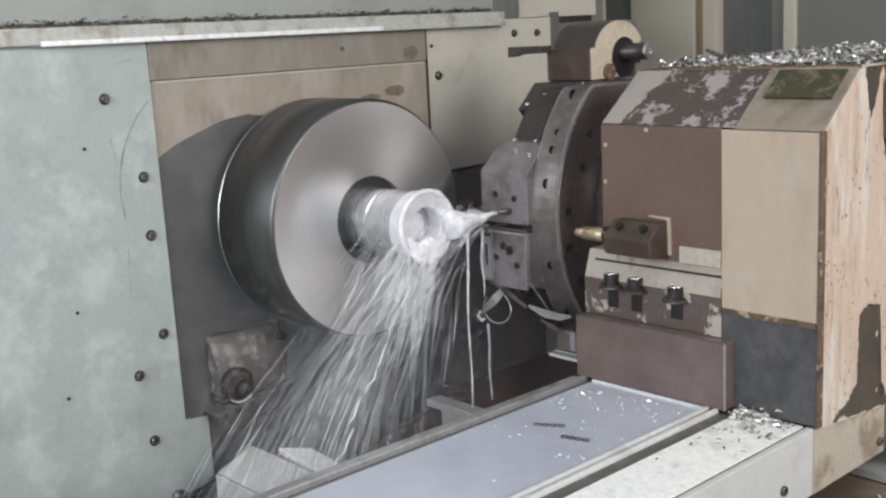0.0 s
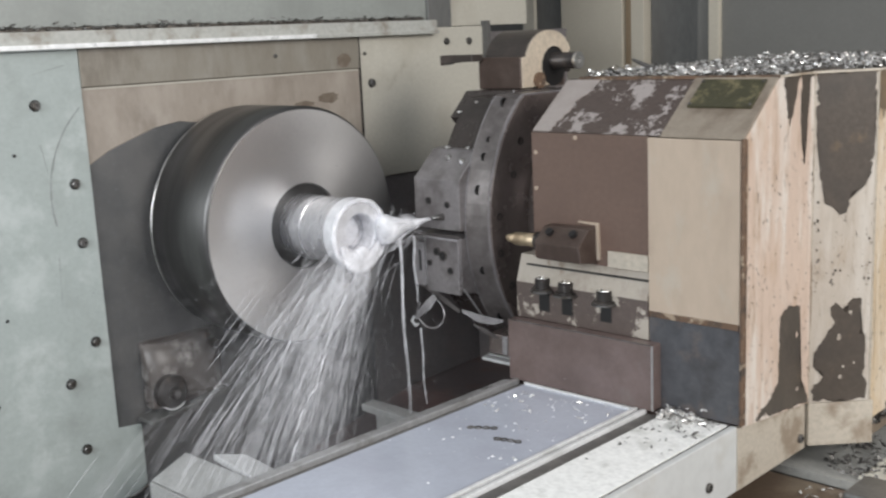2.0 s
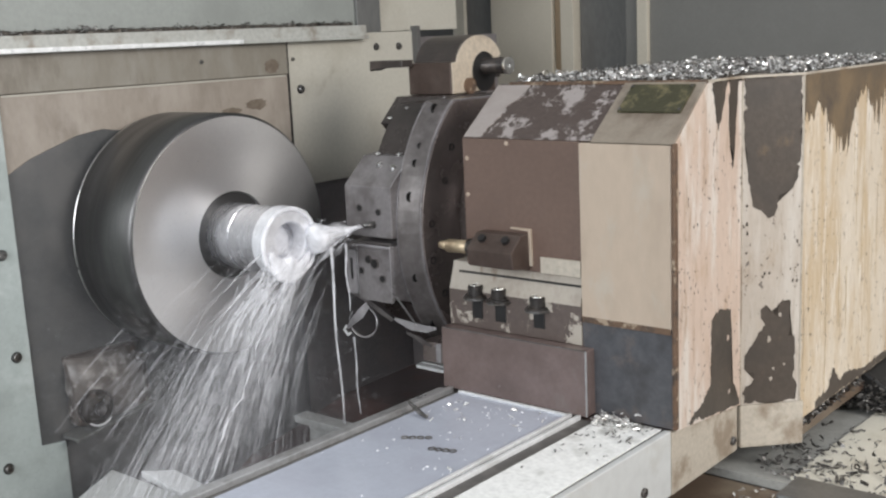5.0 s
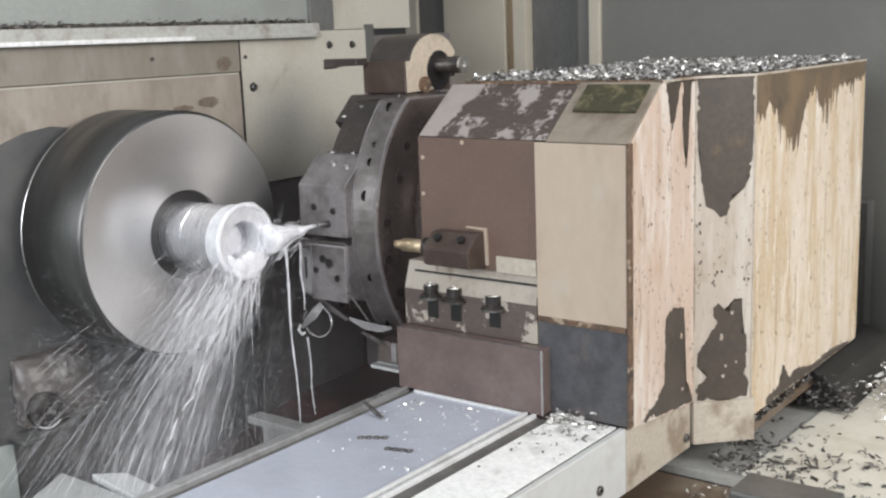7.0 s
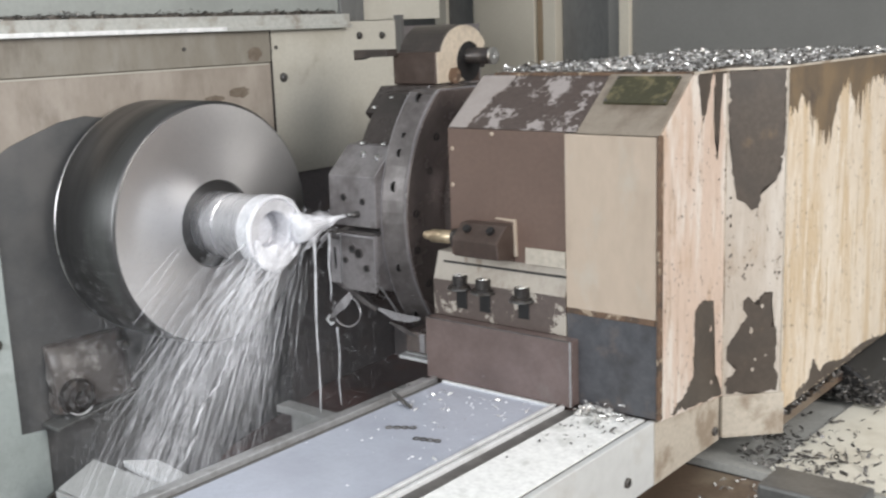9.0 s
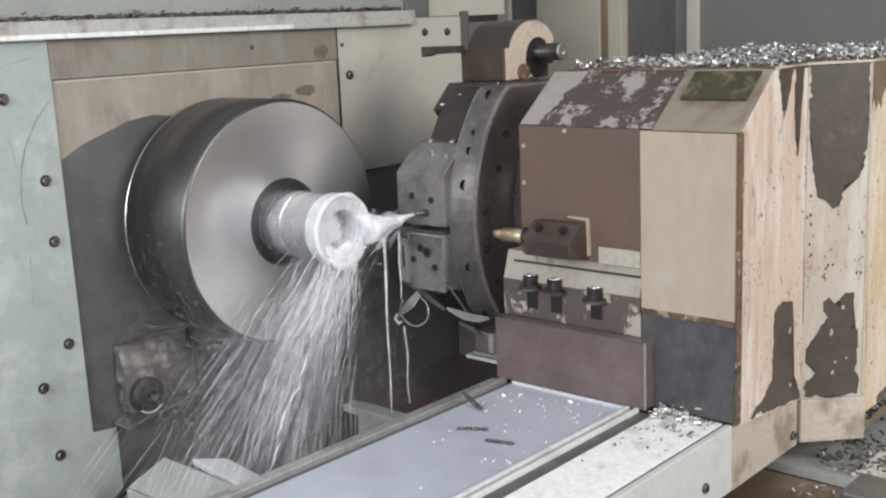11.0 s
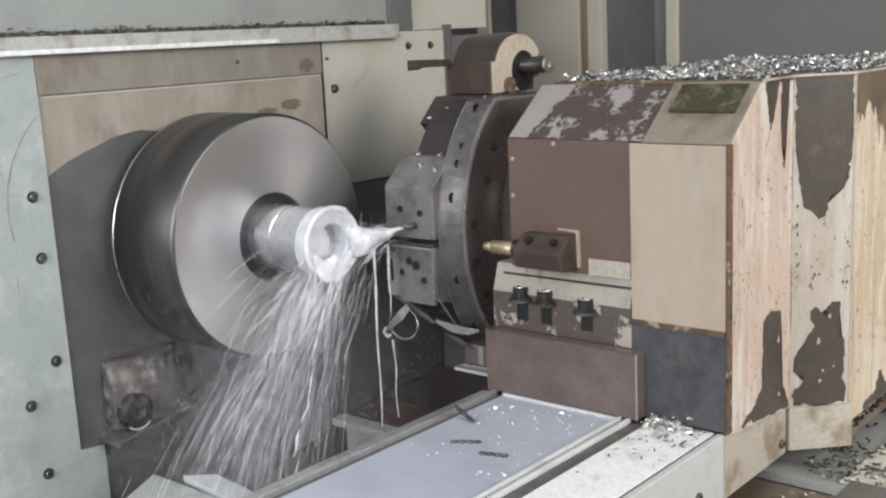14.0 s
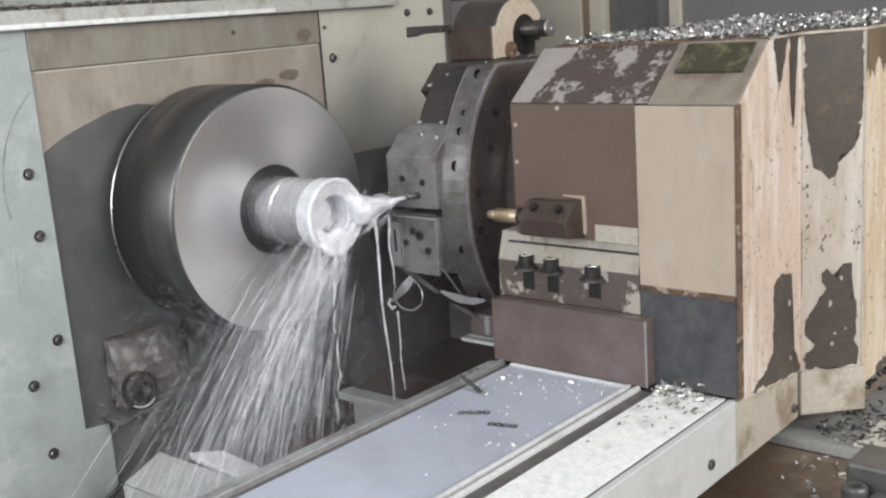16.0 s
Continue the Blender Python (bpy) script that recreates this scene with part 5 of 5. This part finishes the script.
tagged(part("jet_veil", bm, "spray", jet, smooth=True), "veil of coolant streaks round the jet", kind="stuff")
foam = thing("coolant_foam", "white coolant foam running over the sleeve's end", "coolant", (-0.004, CY, CZ))
bm = blank()
for a0, a1, r0, w0, sd in ((-165, -15, 0.036, 0.0115, 3), (-140, -40, 0.044, 0.010, 4), (-120, -60, 0.027, 0.012, 5)):
    pts, rad = [], []
    for k in range(22):
        f = k / 21
        w = math.radians(a0 + (a1 - a0) * f)
        pts.append((0.003, r0 * math.cos(w), r0 * math.sin(w)))
        rad.append(w0 * (0.25 + 0.75 * math.sin(math.pi * f)))
    tube(bm, pts, rad, 12)
for v in bm.verts:
    v.co += Vector([noise.noise(v.co * 70 + Vector((k * 11, 3, 0))) for k in range(3)]) * 0.0035
    v.co.x = 0.002 + (v.co.x - 0.002) * 0.45
part("lower_foam", bm, "foam", foam, smooth=True)
bm = blank()
pts = [(0.001, 0.0465 * math.cos(math.radians(a)), 0.0465 * math.sin(math.radians(a))) for a in range(0, 361, 10)]
tube(bm, pts, [0.0035 + 0.0022 * noise.noise((k * 0.9, 1, 5)) for k in range(37)], 8)
part("rim_foam", bm, "stream", foam, smooth=True)
fan = random.Random(302)
bm = blank()
for k in range(46):
    y, lean = fan.uniform(-0.045, 0.03), fan.uniform(0.15, 1.5)
    z = -math.sqrt(max(0.0, 0.047 ** 2 - y * y)) + fan.uniform(-0.004, 0.008)
    L = fan.uniform(0.03, 0.11)
    q = Vector((fan.gauss(0, 0.05), -lean, -1)).normalized() * L
    w = fan.uniform(0.0005, 0.0015)
    p = Vector((fan.uniform(-0.012, 0.006), y, z))
    tube(bm, [p, p + q * 0.4, p + q * 0.75 + Vector((0, 0, -0.03 * L)), p + q + Vector((0, 0, -0.1 * L))], [w * 1.3, w, w * 0.7, w * 0.2], 5)
tagged(part("run_off", bm, "spray", foam, smooth=True), kind="stuff")

streams = []


def thread(x, y, z0, z1, r, lean=0.0):
    s = thing("coolant_thread", "thin white coolant thread dripping from the tool", "coolant", (x, y, z0), "coolant threads")
    pts, rad = [], []
    for k in range(14):
        f = k / 13
        pts.append((0.001 * math.sin(9 * f + x * 50), lean * f + 0.001 * math.cos(7 * f), -(z0 - z1) * f))
        rad.append(r * (0.75 + 0.5 * abs(math.sin(5 * f * 3.1 + z0 * 40))) * (1 - 0.5 * f))
    part("thread", tube(blank(), pts, rad, 8), "stream", s, smooth=True)
    streams.append((s, x, y, z0))


thread(0.008, 0.236, 1.045, 0.79, 0.0019)
thread(0.014, 0.258, 1.045, 0.95, 0.0014)
thread(-0.030, 0.308, 0.893, 0.775, 0.0016)

# broken stream that runs out of the bore and swings down as the spray slackens
pour = thing("coolant_stream", "broken white coolant stream running out of the bore", "coolant", (0.0, 0.166, 1.022))
fan = random.Random(303)
for k in range(9):
    z = -0.004 - 0.040 * k
    L = fan.uniform(0.026, 0.042)
    dy = fan.gauss(0, 0.002 + 0.0006 * k)
    w = fan.uniform(0.0009, 0.0019)
    part("strand", tube(blank(), [(0, dy, z), (0.001, dy + fan.gauss(0, 0.002), z - L * 0.35), (-0.001, dy + fan.gauss(0, 0.002), z - L * 0.7), (0, dy + fan.gauss(0, 0.002), z - L)], [w * 0.4, w, w * 0.8, w * 0.3], 8), "stream", pour, smooth=True)

# curled swarf hanging from the lower tool block
swarf = thing("swarf_curl", "silver curled swarf ribbon caught on the lower tool", "metal chip", (0.0, 0.305, 0.925))
loop = [(0.027 * math.cos(math.radians(q)) - 0.006, 0.003 * math.sin(math.radians(q)), 0.022 * math.sin(math.radians(q)) - 0.004) for q in range(-215, 75, 12)]
part("ribbon_loop", tube(blank(), loop, [0.0011 + 0.0006 * abs(math.sin(k * 0.6)) for k in range(len(loop))], 7), "wet_plate", swarf, "thin bright loop", True)


def strap(name, pts, width, mat):
    """A flat band along pts, as wide as width along its own upright."""
    bm = blank()
    rows_ = []
    for k, p in enumerate(pts):
        p = Vector(p)
        e = Vector(pts[min(k + 1, len(pts) - 1)]) - Vector(pts[max(k - 1, 0)])
        n_ = e.cross(Vector((0, 1, 0))).normalized() * width[k] / 2
        rows_.append([bm.verts.new(p + n_ + Vector((0, q, 0))) for q in (0, 0.0012)] + [bm.verts.new(p - n_ + Vector((0, q, 0))) for q in (0.0012, 0)])
    for p, q in zip(rows_, rows_[1:]):
        for k in range(4):
            bm.faces.new((p[k], p[(k + 1) % 4], q[(k + 1) % 4], q[k]))
    bm.faces.new(rows_[0])
    bm.faces.new(rows_[-1])
    return part(name, bm, mat, swarf)


strap("band", [(-0.036, -0.004, -0.017), (-0.022, -0.005, -0.004), (-0.008, -0.004, 0.008), (0.004, 0.0, 0.022)], [0.004, 0.010, 0.014, 0.010], "wet_plate")
strap("strap", [(-0.034, 0.004, 0.037), (-0.01, 0.006, 0.029), (0.018, 0.008, 0.014), (0.042, 0.010, 0.002)], [0.004, 0.008, 0.008, 0.005], "bevel_steel")
strap("splinter", [(0.044, 0.012, 0.004), (0.07, 0.016, -0.004), (0.095, 0.02, -0.006), (0.113, 0.022, -0.003)], [0.004, 0.012, 0.010, 0.004], "wet_plate")
strap("splinter", [(0.058, 0.02, -0.016), (0.078, 0.024, -0.024), (0.096, 0.03, -0.034)], [0.003, 0.008, 0.003], "bevel_steel")
strap("curl_end", [(-0.036, -0.006, -0.012), (-0.041, -0.006, -0.020), (-0.034, -0.006, -0.026), (-0.027, -0.006, -0.022)], [0.003, 0.005, 0.005, 0.003], "bracket_white")

# slim chip that falls on the table and stays there
needle = thing("chip_splinter", "slim dark splinter of swarf leaning on the table rail", "metal chip", (0.19, 0.195, TZT))
part("splinter", tube(blank(), [(-0.02, 0.006, 0.012), (-0.004, 0.002, 0.007), (0.010, -0.002, 0.003), (0.022, -0.006, 0.002)], [0.002, 0.003, 0.003, 0.0018], 7), "chip_dark", needle)

# flying spray: clusters of streaks thrown off the spinning end
spray = []
G = 9.81


def cluster(seed, n):
    """Streaks and drops that fly together; z is the way they fly."""
    r = random.Random(seed)
    bm = blank()
    for _ in range(n):
        L = 0.016 + 0.05 * r.random() ** 1.6
        c = Vector((r.gauss(0, 0.016), r.gauss(0, 0.020), r.gauss(0, 0.040)))
        w = 0.0004 + 0.0008 * r.random() ** 2
        d = Vector((r.gauss(0, 0.05), r.gauss(0, 0.06), 1)).normalized()
        tube(bm, [c - d * L / 2, c - d * L * 0.15, c + d * L * 0.3, c + d * L / 2], [w * 0.2, w * 0.7, w, w * 0.3], 5)
    for _ in range(n):
        bmesh.ops.create_icosphere(bm, subdivisions=1, radius=r.uniform(0.0004, 0.001), matrix=Matrix.Translation((r.gauss(0, 0.03), r.gauss(0, 0.04), r.gauss(0, 0.05))))
    return bm


meshes = []
for k in range(8):
    ob = link("spray_seed", cluster(100 + k, 14), "spray", smooth=True)
    meshes.append(ob.data)
    bpy.data.objects.remove(ob)
for k in range(120):
    s = new("spray_cluster", meshes[k % 8])
    s.data.name = "coolant_streaks"
    tagged(s, "streaks and droplets of coolant flung off the sleeve", "coolant", "coolant spray", "stuff")
    spray.append(s)


mists = []
for k in range(15):
    cs = np.random.RandomState(40 + k).normal(0, 1, (3000, 3)) * (0.05, 0.065, 0.065)
    qs = np.random.RandomState(80 + k).uniform(0.00016, 0.00042, (3000, 1))
    corners = np.array(((1, 1, 1), (-1, -1, 1), (-1, 1, -1), (1, -1, -1)))
    vs = (cs[:, None, :] + corners[None] * qs[:, None, :]).reshape(-1, 3)
    fs = [tuple(4 * a + c for c in t3) for a in range(3000) for t3 in ((0, 1, 2), (0, 2, 3), (0, 3, 1), (1, 3, 2))]
    me = bpy.data.meshes.new("coolant_mist")
    me.from_pydata(vs.tolist(), [], fs)
    me.materials.append(M["mist"])
    f = k / 11
    home = (-0.19, 0.0 + 0.05 * (k - 12), 0.86 + 0.08 * ((k * 2) % 3)) if k > 11 else (-0.03 + 0.02 * math.sin(k * 2.1), CY + 0.08 - 0.32 * f + 0.03 * math.sin(k * 1.3), CZ - 0.10 - 0.17 * ((k * 5) % 12) / 11)
    m = tagged(new("coolant_mist", me), "fine drifting coolant mist under the sleeve", "coolant", "coolant mist", "stuff")
    m.location = home
    mists.append((m, home))


def turned(p, v):
    q = Vector(v).to_track_quat("Z", "Y").to_matrix().to_4x4()
    return Matrix.Translation(p) @ q


def spray_rows(k):
    """Ballistic flights, one after the other, from the lower rim of the sleeve."""
    r = random.Random(500 + k)
    rows, i = [], 0
    life = 7
    age = r.uniform(0, life)
    start = None
    while i <= 480:
        if start is None or age >= life:
            age = age % life
            w = math.radians(r.uniform(-160, -50))
            start = Vector((-0.008 + r.gauss(0, 0.012), CY + 0.045 * math.cos(w), CZ + 0.045 * math.sin(w)))
            dip = math.radians(r.triangular(6, 86, 36))
            sp = r.uniform(1.1, 2.8)
            vel = Vector((r.gauss(0.03, 0.12), -math.cos(dip) * sp, -math.sin(dip) * sp))
        t = age / 30.0
        p = start + vel * t + Vector((0, 0, -0.5 * G * t * t))
        v = vel + Vector((0, 0, -G * t))
        rows.append((i / 30.0, turned(p, v)))
        i += 1
        age += 1
    return rows


def motions():
    turn = []
    for i in range(0, 481):
        turn.append((i / 30.0, i))
    for ob in (chuck, work):
        walk(ob, [(t, pose(FX, CY, CZ, -(i * 67) % 360, 0, 0)) for t, i in turn])
    for k, s in enumerate(spray):
        walk(s, spray_rows(k))
    for j, (s, x, y, z) in enumerate(streams):
        walk(s, [(i / 10, pose(x + 0.0015 * math.sin(i * 2.3 + j), y + 0.0015 * math.cos(i * 1.7 + j), z, 1.2 * math.sin(i * 1.9 + j), 1.2 * math.cos(i * 2.1), (i * 37) % 80)) for i in range(0, 161)])
    walk(jet, [(i / 10, pose(*tip, 1.5 * math.sin(i * 2.7), 2.5 * math.sin(i * 1.3), 1.5 * math.cos(i * 1.9))) for i in range(0, 161)])
    walk(foam, [(i / 10, pose(-0.004, CY + 0.002 * math.sin(i * 2.1), CZ + 0.002 * math.cos(i * 1.7), 9 * math.sin(i * 1.1), 0, 0)) for i in range(0, 161)])
    lean = [(0, -36), (2.4, -32), (4, -38), (6.5, -34), (8, -38), (10, -36), (12.5, -34), (13.2, -30), (13.6, -14), (14.0, -24), (14.4, -10), (14.8, -13), (15.2, -4), (15.6, -2), (16, -3)]
    walk(pour, [(i / 10, pose(0.0, 0.166, 1.022, float(np.interp(i / 10, [q[0] for q in lean], [q[1] for q in lean])) + 2.0 * math.sin(i * 2.3), 1.5 * math.sin(i * 1.7), 0)) for i in range(0, 161)])
    for k, (m, h) in enumerate(mists):
        walk(m, [(i / 5, pose(h[0] + 0.02 * math.sin(i * 1.7 + k), h[1] + 0.03 * math.sin(i * 1.1 + 2 * k), h[2] + 0.02 * math.cos(i * 1.3 + k), 25 * math.sin(i + k), 20 * math.cos(i * 0.8 + k), 25 * math.sin(i * 0.6))) for i in range(0, 81)])
    walk(needle, [(0, pose(0.28, 0.43, 1.262, 0, 0, 0)), (3.1, pose(0.28, 0.43, 1.262, 0, 0, 0)), (3.2, pose(0.24, 0.27, 1.27, 0, 20, 0)), (3.3, pose(0.205, 0.21, 1.1, 0, 40, 0)), (3.4, pose(0.19, 0.195, TZT, 0, 0, 0)), (16, pose(0.19, 0.195, TZT, 0, 0, 0))])


motions()
